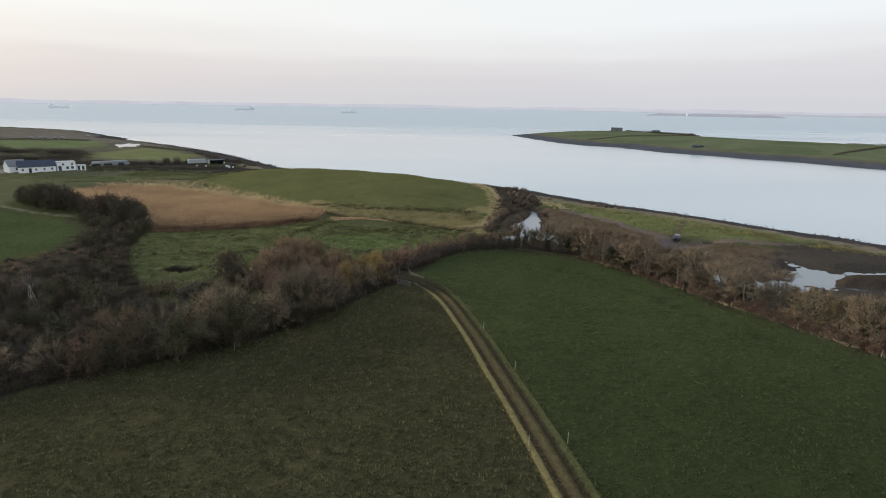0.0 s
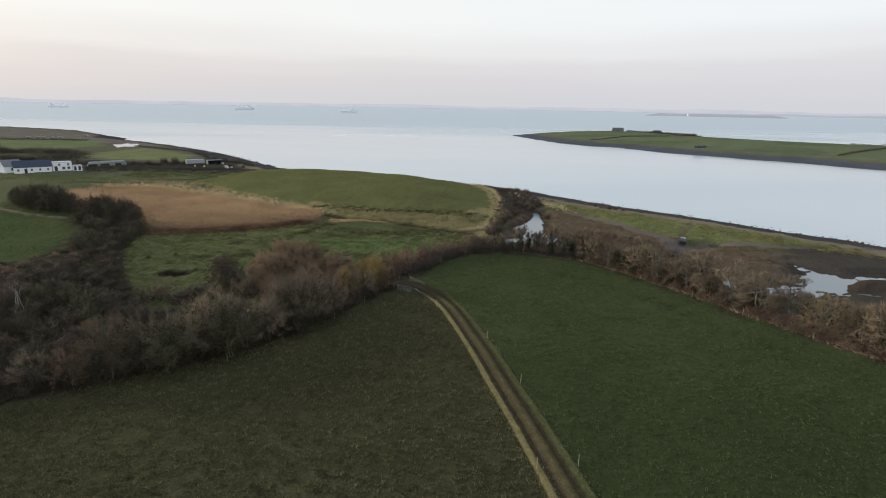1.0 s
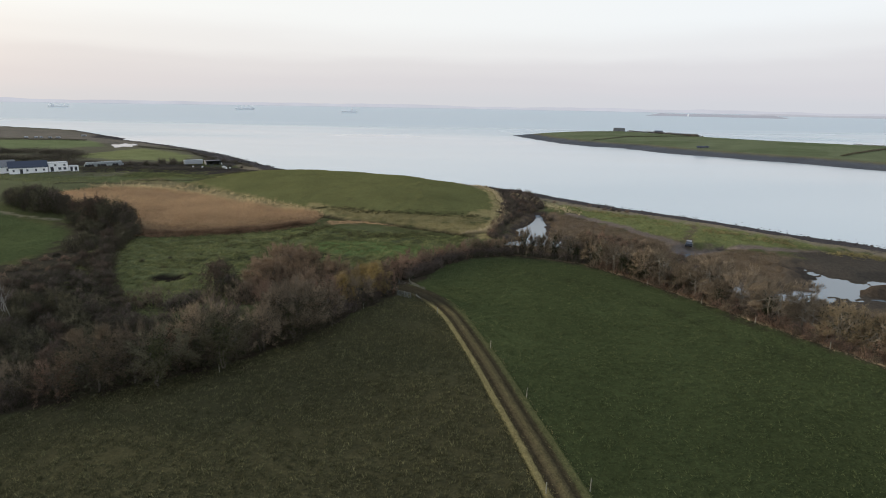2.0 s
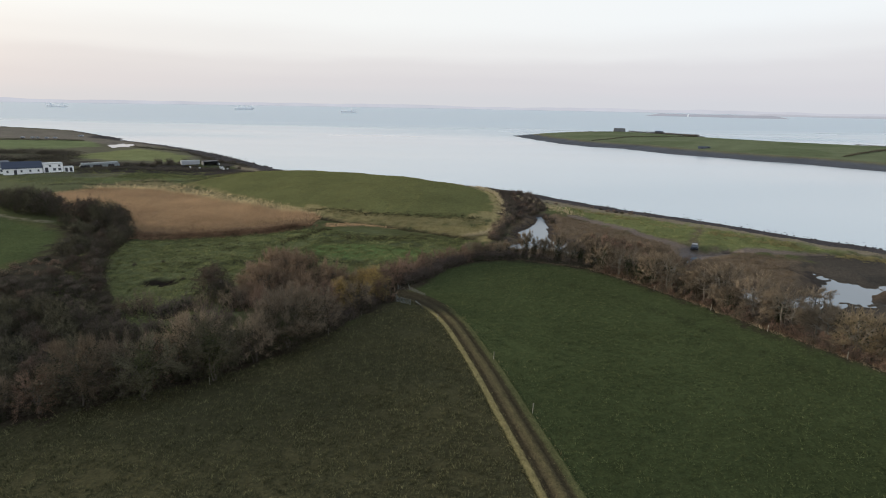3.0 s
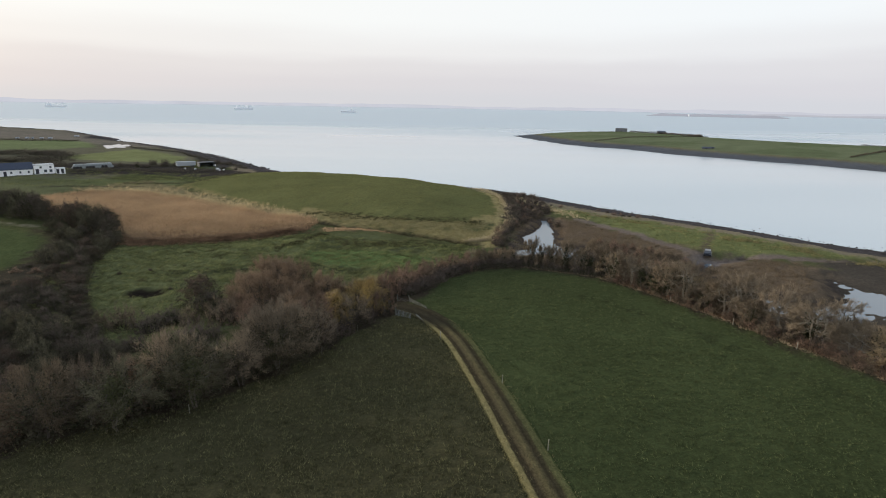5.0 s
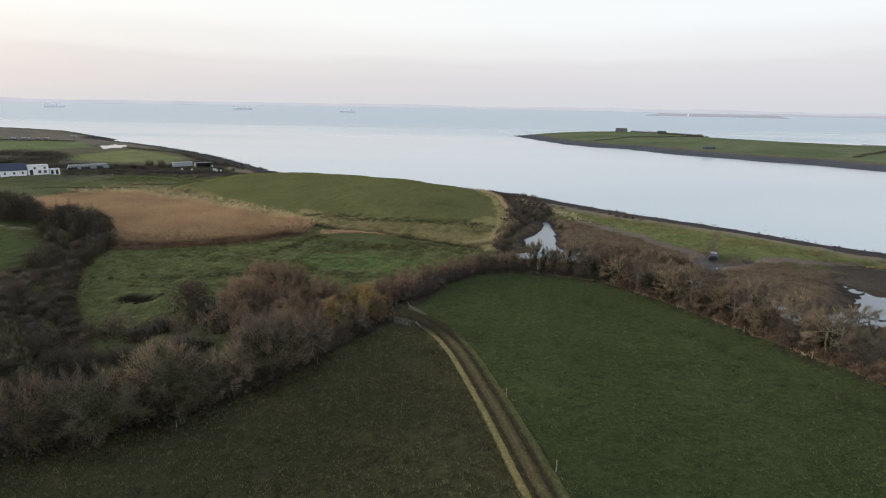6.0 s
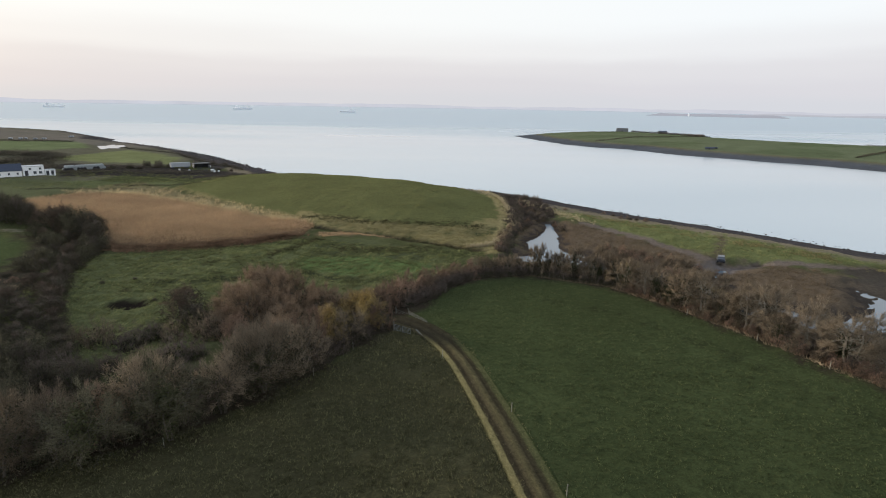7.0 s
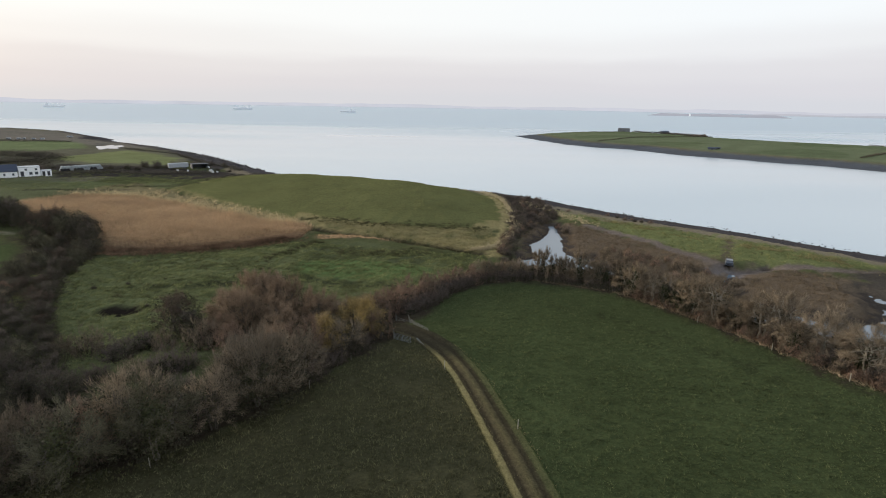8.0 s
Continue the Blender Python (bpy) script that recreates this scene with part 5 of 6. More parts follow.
fd = scatter(REEDS, 40000, -1.0)
fd = fd[rs.uniform(0, 1, len(fd)) < np.exp(-(seg_dist(fd, FRONT) / 9) ** 1.5)]
clumps("reed_undergrowth", "brown broken sedge in the front of the reed bed", fd, M_SEDGE, 6, 1.15, 0.45, 0.035, "sedge")
fe = near_line([(-100, 167), (-84, 159), (-66, 160.5), (-52, 167.5), (-42, 175)], 2600, 1.7)
clumps("reed_margin", "ragged sedge before the reeds", fe, M_BRACKEN, 7, 0.8, 0.35, 0.05, "sedge")
clumps("bank_grass", "dead straw grass along the field edge", np.array(bank), island_mat("tan_bank_grass", (0.16, 0.12, 0.075), (0.36, 0.275, 0.175), 0.9, 0.05, 0.4, 0.25), 8, 0.5, 0.4, 0.022)


def stones(name, label, P, lo, hi, sink=0.3):
    """Rough eight-cornered stones."""
    n = len(P)
    s = rs.uniform(lo, hi, n)
    cube = np.array([(-1, -1, -1), (1, -1, -1), (1, 1, -1), (-1, 1, -1), (-0.7, -0.7, 1), (0.7, -0.7, 1), (0.7, 0.7, 1), (-0.7, 0.7, 1)], float) * 0.5
    V = cube[None] * (1 + rs.uniform(-0.3, 0.3, (n, 8, 3))) * s[:, None, None] * rs.uniform(0.7, 1.4, (n, 1, 3)) * (1, 1, 0.6)
    a = rs.uniform(0, 6.283, n)
    c, sn = np.cos(a)[:, None], np.sin(a)[:, None]
    X, Y = V[..., 0] * c - V[..., 1] * sn, V[..., 0] * sn + V[..., 1] * c
    V = np.stack([X + P[:, :1], Y + P[:, 1:2], V[..., 2] + (np.maximum(height(P), -0.25) + s * (0.3 - sink))[:, None]], -1)
    q = np.array([[0, 3, 2, 1], [4, 5, 6, 7], [0, 1, 5, 4], [1, 2, 6, 5], [2, 3, 7, 6], [3, 0, 4, 7]])
    F = (q[None] + np.arange(n)[:, None, None] * 8).reshape(-1, 4)
    thing(name, label, "stones", "", "stuff", mesh_np(name, V.reshape(-1, 3), F), M_SHINGLE)


M_SHINGLE = island_mat("wet_shingle", (0.04, 0.036, 0.035), (0.1, 0.09, 0.083), 0.75, 0.05)
shore = smooth_line(COAST[3:27], 14)
sh_n = np.gradient(shore, axis=0)
sh_n = np.column_stack([-sh_n[:, 1], sh_n[:, 0]]) / np.hypot(sh_n[:, 0], sh_n[:, 1])[:, None]


def on_shore(n, lo, hi, ymax):
    i = rs.randint(0, len(shore), n * 3)
    q = shore[i] + sh_n[i] * rs.uniform(lo, hi, n * 3)[:, None] + rs.normal(0, 2.0, (n * 3, 2))
    q = q[(q[:, 1] < ymax) & (q[:, 0] < 250) & (q[:, 1] > 90)]
    return q[:n]


stones("shore_boulders", "dark weedy boulders along the tide line", on_shore(5200, 0.0, 13.0, 330), 0.1, 0.24)
stones("shallows_rocks", "scattered rocks in the shallows", on_shore(240, -4.0, -0.5, 330), 0.38, 0.45, 0.0)
far_rocks = on_shore(3000, -2.0, 16.0, 680)
stones("far_shore_rocks", "dark rocks along the distant shore", far_rocks[far_rocks[:, 1] > 335], 0.5, 1.2)


# ---- posts and gates ----
M_POST = plain("weathered_post_wood", (0.3, 0.275, 0.21), 0.9, 0.3, 8, bump=0.01, rnd=0.25)
M_STEEL = plain("galvanised_steel", (0.3, 0.31, 0.31), 0.5, 0.15, 5, 0.7, 0.003)
M_DARK_PLASTIC = plain("dark_plastic", (0.04, 0.04, 0.04), 0.5, 0.1, 5, bump=0)
M_PALEWOOD = plain("pale_rail_wood", (0.15, 0.142, 0.12), 0.85, 0.2, 5, bump=0.01)


def fence_post(x, y, h=1.15, lean=0.03):
    root = thing("fence_post", "slim weathered wooden fence post in the grass", "post", "posts of the field edges")
    bm = bmesh.new()
    bmesh.ops.create_cone(bm, cap_ends=True, segments=8, radius1=0.05, radius2=0.042, depth=h + 0.3, matrix=Matrix.Translation((0, 0, h / 2 - 0.15)))
    part("stake", bm, M_POST, root)
    bm = bmesh.new()
    bmesh.ops.create_cone(bm, cap_ends=True, segments=6, radius1=0.03, radius2=0.03, depth=0.08, matrix=Matrix.Translation((0.06, 0, h - 0.15)) @ Matrix.Rotation(1.5708, 4, "Y"))
    part("insulator", bm, M_DARK_PLASTIC, root)
    root.matrix_basis = Matrix.Translation((x, y, zz(x, y))) @ Matrix.Rotation(R_.uniform(-lean, lean), 4, "X") @ Matrix.Rotation(R_.uniform(-lean, lean), 4, "Y")
    return root


for x, y in [(12.4, 47.1), (9.4, 63.3), (6.5, 77.2), (8.6, 46.6), (-0.9, 91.8), (14.9, 31)]:
    fence_post(x, y, 1.25)
for x, y in [(-29.0, 73.0), (-17.3, 88.1), (-13.5, 96.0)]:
    fence_post(x, y, 1.1)
for x, y in along(HEDGE_R[3:9], 13, -0.6, 0.3, 31):
    fence_post(x, y, 1.1)


def field_gate(a, b, h, label, mat, tilt=0.0, bars=6):
    """A barred leaf between two ground points, with its hanging post."""
    a, b = Vector((*a, zz(*a))), Vector((*b, zz(*b)))
    L = (b.xy - a.xy).length
    root = thing("field_gate", label, "gate")
    bm = bmesh.new()
    for x in (0.04, L / 2, L - 0.04):
        box(bm, x - 0.025, x + 0.025, -0.02, 0.02, 0.12, h, 0.006)
    part("frame", bm, mat, root)
    for i in range(bars):
        z = 0.18 + (h - 0.26) * (i / (bars - 1)) ** 1.15
        bm = bmesh.new()
        box(bm, 0, L, -0.015, 0.015, z - 0.018, z + 0.018, 0.005)
        part("bar", bm, mat, root)
    bm = bmesh.new()
    bmesh.ops.create_cone(bm, cap_ends=True, segments=10, radius1=0.08, radius2=0.07, depth=h + 0.7, matrix=Matrix.Translation((-0.15, 0, (h + 0.1) / 2)))
    part("gatepost", bm, M_PALEWOOD, root, "round wooden gatepost")
    root.matrix_basis = Matrix.Translation(a) @ Matrix.Rotation(math.atan2(b.y - a.y, b.x - a.x), 4, "Z") @ Matrix.Rotation(tilt, 4, "X")
    return root


field_gate((-8.2, 102.6), (-5.7, 101.0), 1.15, "open galvanised steel field gate at the hedge gap", M_STEEL)
field_gate((-6.2, 109.2), (-3.2, 105.2), 0.95, "pale open field gate at the track's bend", M_PALEWOOD, 0.25, 7)
field_gate((-8.6, 111.4), (-6.3, 109.3), 0.8, "pale wooden rail fence beside the gateway", M_PALEWOOD, 0.0, 3)


def rail_board(a, b):
    root = thing("leaning_board", "pale board lying along the track verge", "board")
    bm = bmesh.new()
    L = math.dist(a, b)
    box(bm, 0, L, -0.12, 0.12, 0.0, 0.05, 0.012)
    part("plank", bm, M_PALEWOOD, root)
    root.matrix_basis = Matrix.Translation((*a, zz(*a) + 0.22)) @ Matrix.Rotation(math.atan2(b[1] - a[1], b[0] - a[0]), 4, "Z") @ Matrix.Rotation(0.35, 4, "X")


rail_board((-4.9, 102.3), (-3.4, 98.7))

# ---- buildings ----
M_RENDER = plain("white_render", (0.93, 0.93, 0.925), 0.85, 0.04, 0.6, bump=0.004)
M_SLATE = plain("slate_roof", (0.05, 0.06, 0.09), 0.6, 0.25, 1.2, bump=0.01)
M_SLATE_PALE = plain("weathered_slate", (0.2, 0.2, 0.21), 0.7, 0.25, 1.2, bump=0.01)
M_GLASS = plain("window_glass", (0.09, 0.1, 0.12), 0.08, 0.1, 1, bump=0, spec=0.6)
M_FRAME = plain("window_frame_paint", (0.6, 0.6, 0.58), 0.6, 0.08, 3, bump=0)
M_DOOR = plain("dark_door_paint", (0.05, 0.05, 0.06), 0.5, 0.15, 3, bump=0.003)
M_RUBBLE = plain("rubble_stone", (0.2, 0.2, 0.205), 0.9, 0.4, 0.8, bump=0.06)
M_SHEET = plain("grey_sheet_metal", (0.4, 0.42, 0.44), 0.5, 0.12, 1.0, 0.2, 0.004)
M_DARKSHEET = plain("dark_sheet_metal", (0.06, 0.065, 0.07), 0.6, 0.2, 1.0, 0.1, 0.004)


def gable_body(L, W, eaves, ridge):
    bm = bmesh.new()
    pts = [(0, 0, -0.5), (0, W, -0.5), (0, W, eaves), (0, W / 2, ridge), (0, 0, eaves)]
    va = [bm.verts.new(p) for p in pts]
    vb = [bm.verts.new((L, p[1], p[2])) for p in pts]
    bm.faces.new(va)
    bm.faces.new(vb[::-1])
    for i in range(5):
        bm.faces.new((va[i], vb[i], vb[(i + 1) % 5], va[(i + 1) % 5]))
    bmesh.ops.recalc_face_normals(bm, faces=bm.faces)
    return bm


def gable_roof(L, W, eaves, ridge, thick=0.16, over=0.3):
    bm = bmesh.new()
    slope = (ridge - eaves) / (W / 2)
    for s in (0, 1):
        y0, y1 = (-over, W / 2) if s == 0 else (W + over, W / 2)
        z0 = eaves - over * slope + 0.03
        lo = [(-over, y0, z0), (L + over, y0, z0), (L + over, y1, ridge + 0.03), (-over, y1, ridge + 0.03)]
        a = [bm.verts.new(p) for p in lo]
        b = [bm.verts.new((p[0], p[1], p[2] + thick)) for p in lo]
        bm.faces.new(a[::-1]), bm.faces.new(b)
        for i in range(4):
            bm.faces.new((a[i], a[(i + 1) % 4], b[(i + 1) % 4], b[i]))
    bmesh.ops.recalc_face_normals(bm, faces=bm.faces)
    return bm


def add_window(root, x, z, w, h, y=-0.02, name="window"):
    bm = bmesh.new()
    for a in ((x - w / 2, x - w / 2 + 0.07, z, z + h), (x + w / 2 - 0.07, x + w / 2, z, z + h), (x - w / 2, x + w / 2, z, z + 0.07),
              (x - w / 2, x + w / 2, z + h - 0.07, z + h)):
        box(bm, a[0], a[1], y - 0.05, y + 0.1, a[2], a[3])
    win = part(name, bm, M_FRAME if name == "window" else M_DOOR, root)
    bm = bmesh.new()
    box(bm, x - w / 2 + 0.07, x + w / 2 - 0.07, y - 0.02, y + 0.03, z + 0.07, z + h - 0.07)
    part("pane" if name == "window" else "panel", bm, M_GLASS if name == "window" else M_DOOR, win)
    if name == "window":
        bm = bmesh.new()
        box(bm, x - w / 2 - 0.08, x + w / 2 + 0.08, y - 0.14, y + 0.05, z - 0.1, z - 0.003)
        part("sill", bm, M_FRAME, win)


def place_house(root, x, y, turn, z=None):
    root.matrix_basis = Matrix.Translation((x, y, zz(x, y) if z is None else z)) @ Matrix.Rotation(radians(turn), 4, "Z")


house = thing("farmhouse", "long white rendered farmhouse with a dark slate roof", "house")
part("wall", gable_body(14.3, 6.5, 2.9, 5.4), M_RENDER, house)
part("roof", gable_roof(14.3, 6.5, 2.9, 5.4), M_SLATE, house, "dark blue-grey slate roof")
for x in (1.6, 6.6, 9.8, 12.8):
    add_window(house, x, 1.1, 0.8, 0.95)
add_window(house, 4.4, 0.05, 1.1, 2.1, name="door")
place_house(house, -193.7, 256.3, 39)
wing = thing("farmhouse_wing", "white gabled cottage wing with a weathered grey roof", "house")
part("wall", gable_body(7.0, 6.0, 3.0, 5.6), M_RENDER, wing)
part("roof", gable_roof(7.0, 6.0, 3.0, 5.6), M_SLATE_PALE, wing, "weathered grey slate roof")
add_window(wing, 3.0, 1.0, 1.0, 1.2)
place_house(wing, -199.2, 258.1, 58)
block = thing("flat_roofed_house", "white flat-roofed two-storey house block", "house")
bm = bmesh.new()
box(bm, 0, 7.6, 0, 6.0, -0.5, 3.9, 0.03)
part("wall", bm, M_RENDER, block)
bm = bmesh.new()
box(bm, -0.12, 7.72, -0.12, 6.12, 3.903, 4.05, 0.02)
part("roof", bm, M_SHEET, block)
for x, z in ((2.6, 2.5), (6.2, 2.5)):
    add_window(block, x, z, 0.9, 0.9)
add_window(block, 1.2, 0.05, 1.2, 2.2, name="door")
for x in (4.2, 6.2):
    add_window(block, x, 0.7, 1.2, 1.2)
place_house(block, -182.5, 265.9, 40)
leanto = thing("white_lean_to", "low white outhouse with dark doorways", "shed")
bm = bmesh.new()
box(bm, 0, 3.8, 0, 4.2, -0.5, 2.2, 0.03)
part("wall", bm, M_RENDER, leanto)
bm = bmesh.new()
box(bm, -0.12, 3.92, -0.12, 4.32, 2.203, 2.32, 0.02)
part("roof", bm, M_SHEET, leanto)
for x in (0.9, 2.7):
    add_window(leanto, x, 0.05, 1.0, 1.9, name="door")
place_house(leanto, -176.5, 271.0, 40)

# farmyard: long white trailer, dark shed in place of machinery, odd pale tanks
trailer = thing("box_trailer", "long pale grey box trailer in the farmyard", "trailer")
bm = bmesh.new()
box(bm, 0, 9.6, 0, 2.4, 0.8, 3.0, 0.05)
part("body", bm, M_SHEET, trailer)
for x in range(1, 9):
    bm = bmesh.new()
    box(bm, x - 0.03, x + 0.03, -0.04, 0.0, 0.85, 2.95)
    part("rib", bm, M_SHEET, trailer)
for x in (1.0, 7.2, 8.3):
    bm = bmesh.new()
    bmesh.ops.create_cone(bm, cap_ends=True, segments=14, radius1=0.5, radius2=0.5, depth=2.3, matrix=Matrix.Translation((x, 1.25, 0.48)) @ Matrix.Rotation(1.5708, 4, "X"))
    part("wheel", bm, M_DOOR, trailer)
place_house(trailer, -142.5, 316.0, 36)
barn = thing("open_shed", "dark open-fronted shed standing in for yard machinery", "shed")
bm = bmesh.new()
box(bm, 0, 8, 4.8, 5, 0, 3.2)
box(bm, 0, 0.2, 0, 4.8, 0, 3.2)
box(bm, 7.8, 8, 0, 4.8, 0, 3.2)
part("wall", bm, M_DARKSHEET, barn)
bm = bmesh.new()
box(bm, -0.3, 8.3, -0.4, 5.3, 3.203, 3.35, 0.02)
part("roof", bm, M_DARKSHEET, barn)
for x in (0.5, 4.0, 7.5):
    bm = bmesh.new()
    box(bm, x - 0.1, x + 0.1, 0, 0.2, 0, 3.2)
    part("post", bm, M_DARKSHEET, barn)
place_house(barn, -134.5, 325.5, 36)
barn.scale = (1, 1, 0.75)
for x, y, s in [(-136.0, 311.5, 0.7), (-131.8, 313.5, 0.7), (-121.0, 316.0, 1.2), (-119.2, 313.6, 1.0), (-128.5, 331.0, 1.1), (-117.5, 315.5, 0.7)]:
    tank = thing("plastic_tank", "small white plastic tank in the farmyard", "tank", "tanks in the yard")
    bm = bmesh.new()
    box(bm, -s * 0.6, s * 0.6, -s * 0.5, s * 0.5, 0, s, 0.12 * s)
    part("drum", bm, M_RENDER, tank)
    bm = bmesh.new()
    bmesh.ops.create_cone(bm, cap_ends=True, segments=10, radius1=0.18 * s, radius2=0.16 * s, depth=0.14 * s, matrix=Matrix.Translation((0, 0, s + 0.05 * s)))
    part("cap", bm, M_DOOR, tank)
    place_house(tank, x, y, R_.uniform(0, 90))



def feed_ring(x, y):
    """A round steel cattle feeder with vertical bars."""
    root = thing("feed_ring", "rusty round steel cattle feeder in the yard", "feeder", "feeders in the yard")
    for z in (0.15, 0.65, 1.15):
        bm = bmesh.new()
        bmesh.ops.create_cone(bm, cap_ends=False, segments=20, radius1=1.1, radius2=1.1, depth=0.07, matrix=Matrix.Translation((0, 0, z)))
        bmesh.ops.solidify(bm, geom=bm.faces[:], thickness=0.04)
        part("hoop", bm, M_DARKSHEET, root)
    for k in range(10):
        bm = bmesh.new()
        a = k * 0.628
        box(bm, 1.1 * math.cos(a) - 0.03, 1.1 * math.cos(a) + 0.03, 1.1 * math.sin(a) - 0.03, 1.1 * math.sin(a) + 0.03, 0.0, 1.18)
        part("upright", bm, M_DARKSHEET, root)
    place_house(root, x, y, R_.uniform(0, 90))


for x, y in [(-125.5, 318.5), (-123.0, 322.0), (-129.5, 320.5)]:
    feed_ring(x, y)

# silage bales
M_WRAP_B = plain("black_wrap", (0.03, 0.03, 0.034), 0.7, 0.2, 2, bump=0.01, spec=0.25)
M_WRAP_W = plain("pale_wrap", (0.32, 0.35, 0.36), 0.85, 0.12, 2, bump=0.01, spec=0.15)


def bale_mesh(mat):
    bm = bmesh.new()
    r = bmesh.ops.create_cone(bm, cap_ends=True, segments=14, radius1=0.66, radius2=0.66, depth=1.25, matrix=Matrix.Rotation(1.5708, 4, "X"))
    es = [e for e in bm.edges if abs(abs((e.verts[0].co.y + e.verts[1].co.y) / 2) - 0.625) < 0.01]
    bmesh.ops.bevel(bm, geom=es, offset=0.12, segments=2, affect="EDGES")
    me = bpy.data.meshes.new("silage_bale")
    bm.to_mesh(me)
    bm.free()
    me.materials.append(mat)
    return me


bale_b, bale_w = bale_mesh(M_WRAP_B), bale_mesh(M_WRAP_W)
b0, b1 = Vector((-180.0, 289.5, 0)), Vector((-166.0, 303.5, 0))
bd = (b1 - b0).normalized()
bn = Vector((-bd.y, bd.x, 0))
for row in range(2):
    for depth in range(2):
        for k in range(13 - row):
            p = b0 + bd * (1.38 * (k + row * 0.5) + R_.uniform(-0.05, 0.05)) + bn * depth * 1.4
            pale = R_.random() < (0.45, 0.8)[row]
            ob = new("silage_bale", bale_w if pale else bale_b)
            tagged(ob, "silage bale in pale plastic wrap, stacked" if pale else "silage bale in black plastic wrap, stacked", "bale", "stack of silage bales")
            ob.matrix_basis = Matrix.Translation((p.x, p.y, zz(*b0.xy) + 0.6 + row * 1.15)) @ Matrix.Rotation(math.atan2(bd.y, bd.x) + R_.uniform(-0.06, 0.06), 4, "Z")


# caravans on the far shore
def caravan(x, y, turn, L):
    root = thing("caravan", "white holiday caravan parked on the far shore", "caravan", "caravans by the shore")
    bm = bmesh.new()
    box(bm, -L / 2, L / 2, -0.9, 0.9, 0.3, 1.45, 0.2)
    part("body", bm, M_SHEET, root)
    for k in (-0.28, 0.22):
        bm = bmesh.new()
        box(bm, k * L - 0.4, k * L + 0.4, -0.93, -0.89, 0.75, 1.15)
        part("window", bm, M_GLASS, root)
    bm = bmesh.new()
    bmesh.ops.create_cone(bm, cap_ends=True, segments=12, radius1=0.3, radius2=0.3, depth=1.8, matrix=Matrix.Translation((0, 0, 0.29)) @ Matrix.Rotation(1.5708, 4, "X"))
    part("wheel", bm, M_DOOR, root)
    place_house(root, x, y, turn)


for i in range(5):
    caravan(-346 + 5.4 * i + R_.uniform(-1.5, 1.5), 478 + 1.4 * i + R_.uniform(-1, 1), 25 + R_.uniform(-20, 20), R_.uniform(2.0, 3.2))
caravan(-319, 511, 15, 4.0)


# car on the shore track
def car_at(x, y, turn):
    root = thing("car", "dark family car with a pale roof on the shore track", "car")
    paint = plain("dark_car_paint", (0.035, 0.04, 0.05), 0.25, 0.1, 2, 0.3, 0, 0.5)
    pale = plain("silver_car_roof", (0.1, 0.105, 0.115), 0.3, 0.05, 2, 0.4, 0, 0.5)
    bm = bmesh.new()
    box(bm, -0.9, 0.9, -2.15, 2.15, 0.3, 0.95, 0.14)
    part("body", bm, paint, root)
    bm = bmesh.new()
    r = box(bm, -0.82, 0.82, -1.5, 0.95, 0.9, 1.45, 0.05)
    for v in bm.verts:
        if v.co.z > 1.2:
            v.co.x *= 0.82
            v.co.y = v.co.y * 0.78 - 0.08
    part("cabin", bm, M_GLASS, root)
    bm = bmesh.new()
    box(bm, -0.68, 0.68, -1.25, 0.62, 1.44, 1.52, 0.03)
    part("roof", bm, pale, root)
    for sx_ in (-1, 1):
        for y_ in (-1.35, 1.35):
            bm = bmesh.new()
            bmesh.ops.create_cone(bm, cap_ends=True, segments=16, radius1=0.33, radius2=0.33, depth=0.22, matrix=Matrix.Translation((sx_ * 0.82, y_, 0.33)) @ Matrix.Rotation(1.5708, 4, "Y"))
            w = part("wheel", bm, M_DOOR, root)
            bm = bmesh.new()
            bmesh.ops.create_cone(bm, cap_ends=True, segments=12, radius1=0.2, radius2=0.18, depth=0.03, matrix=Matrix.Translation((sx_ * 0.945, y_, 0.33)) @ Matrix.Rotation(1.5708, 4, "Y"))
            part("rim", bm, M_STEEL, w)
        bm = bmesh.new()
        box(bm, sx_ * 0.62 - 0.16, sx_ * 0.62 + 0.16, -2.18, -2.1, 0.62, 0.78, 0.02)
        part("headlight", bm, pale, root)
    bm = bmesh.new()
    box(bm, -0.5, 0.5, -2.17, -2.13, 0.4, 0.6, 0.01)
    part("grille", bm, M_DOOR, root)
    place_house(root, x, y, turn, max(zz(x, y), 0.0))


car_at(67.0, 154.6, -26)

# ---- island across the channel ----
ISLE = [(88, 728), (104, 650), (122, 585), (145, 556), (169, 535), (189, 488), (229, 443), (258, 416), (290, 368), (350, 318), (470, 250), (620, 240), (700, 330), (620, 470), (480, 590), (400, 650),
        (350, 720), (320, 800), (250, 860), (170, 830), (115, 770)]
M_ISLE = M_GROUND


def isle_height(P):
    d = sdf(P, ISLE) + 2.5 * wave(P, 45, 71) + 1.0 * wave(P, 14, 72)
    return np.where(d > 0, 0.09 * np.minimum(d, 24) + 3.2 * step(d, 18, 95) + 0.9 * step(d, 20, 26), 0.05 * np.maximum(d, -40)) + 0.12 * wave(P, 8, 73) * (d > 3)


IX, IY = np.arange(60, 721, 4.0), np.arange(230, 881, 4.0)
ix, iy = np.meshgrid(IX, IY)
IP = np.stack([ix.ravel(), iy.ravel()], 1)
IH = isle_height(IP)
i_me = mesh_np("island", np.column_stack([IP, IH]), grid_faces(len(IX), len(IY)), True)
idp = sdf(IP, ISLE) + 2.5 * wave(IP, 45, 71) + 1.0 * wave(IP, 14, 72)
IT = np.tile(np.array([0.145, 0.16, 0.09, 0.2]), (len(IP), 1))
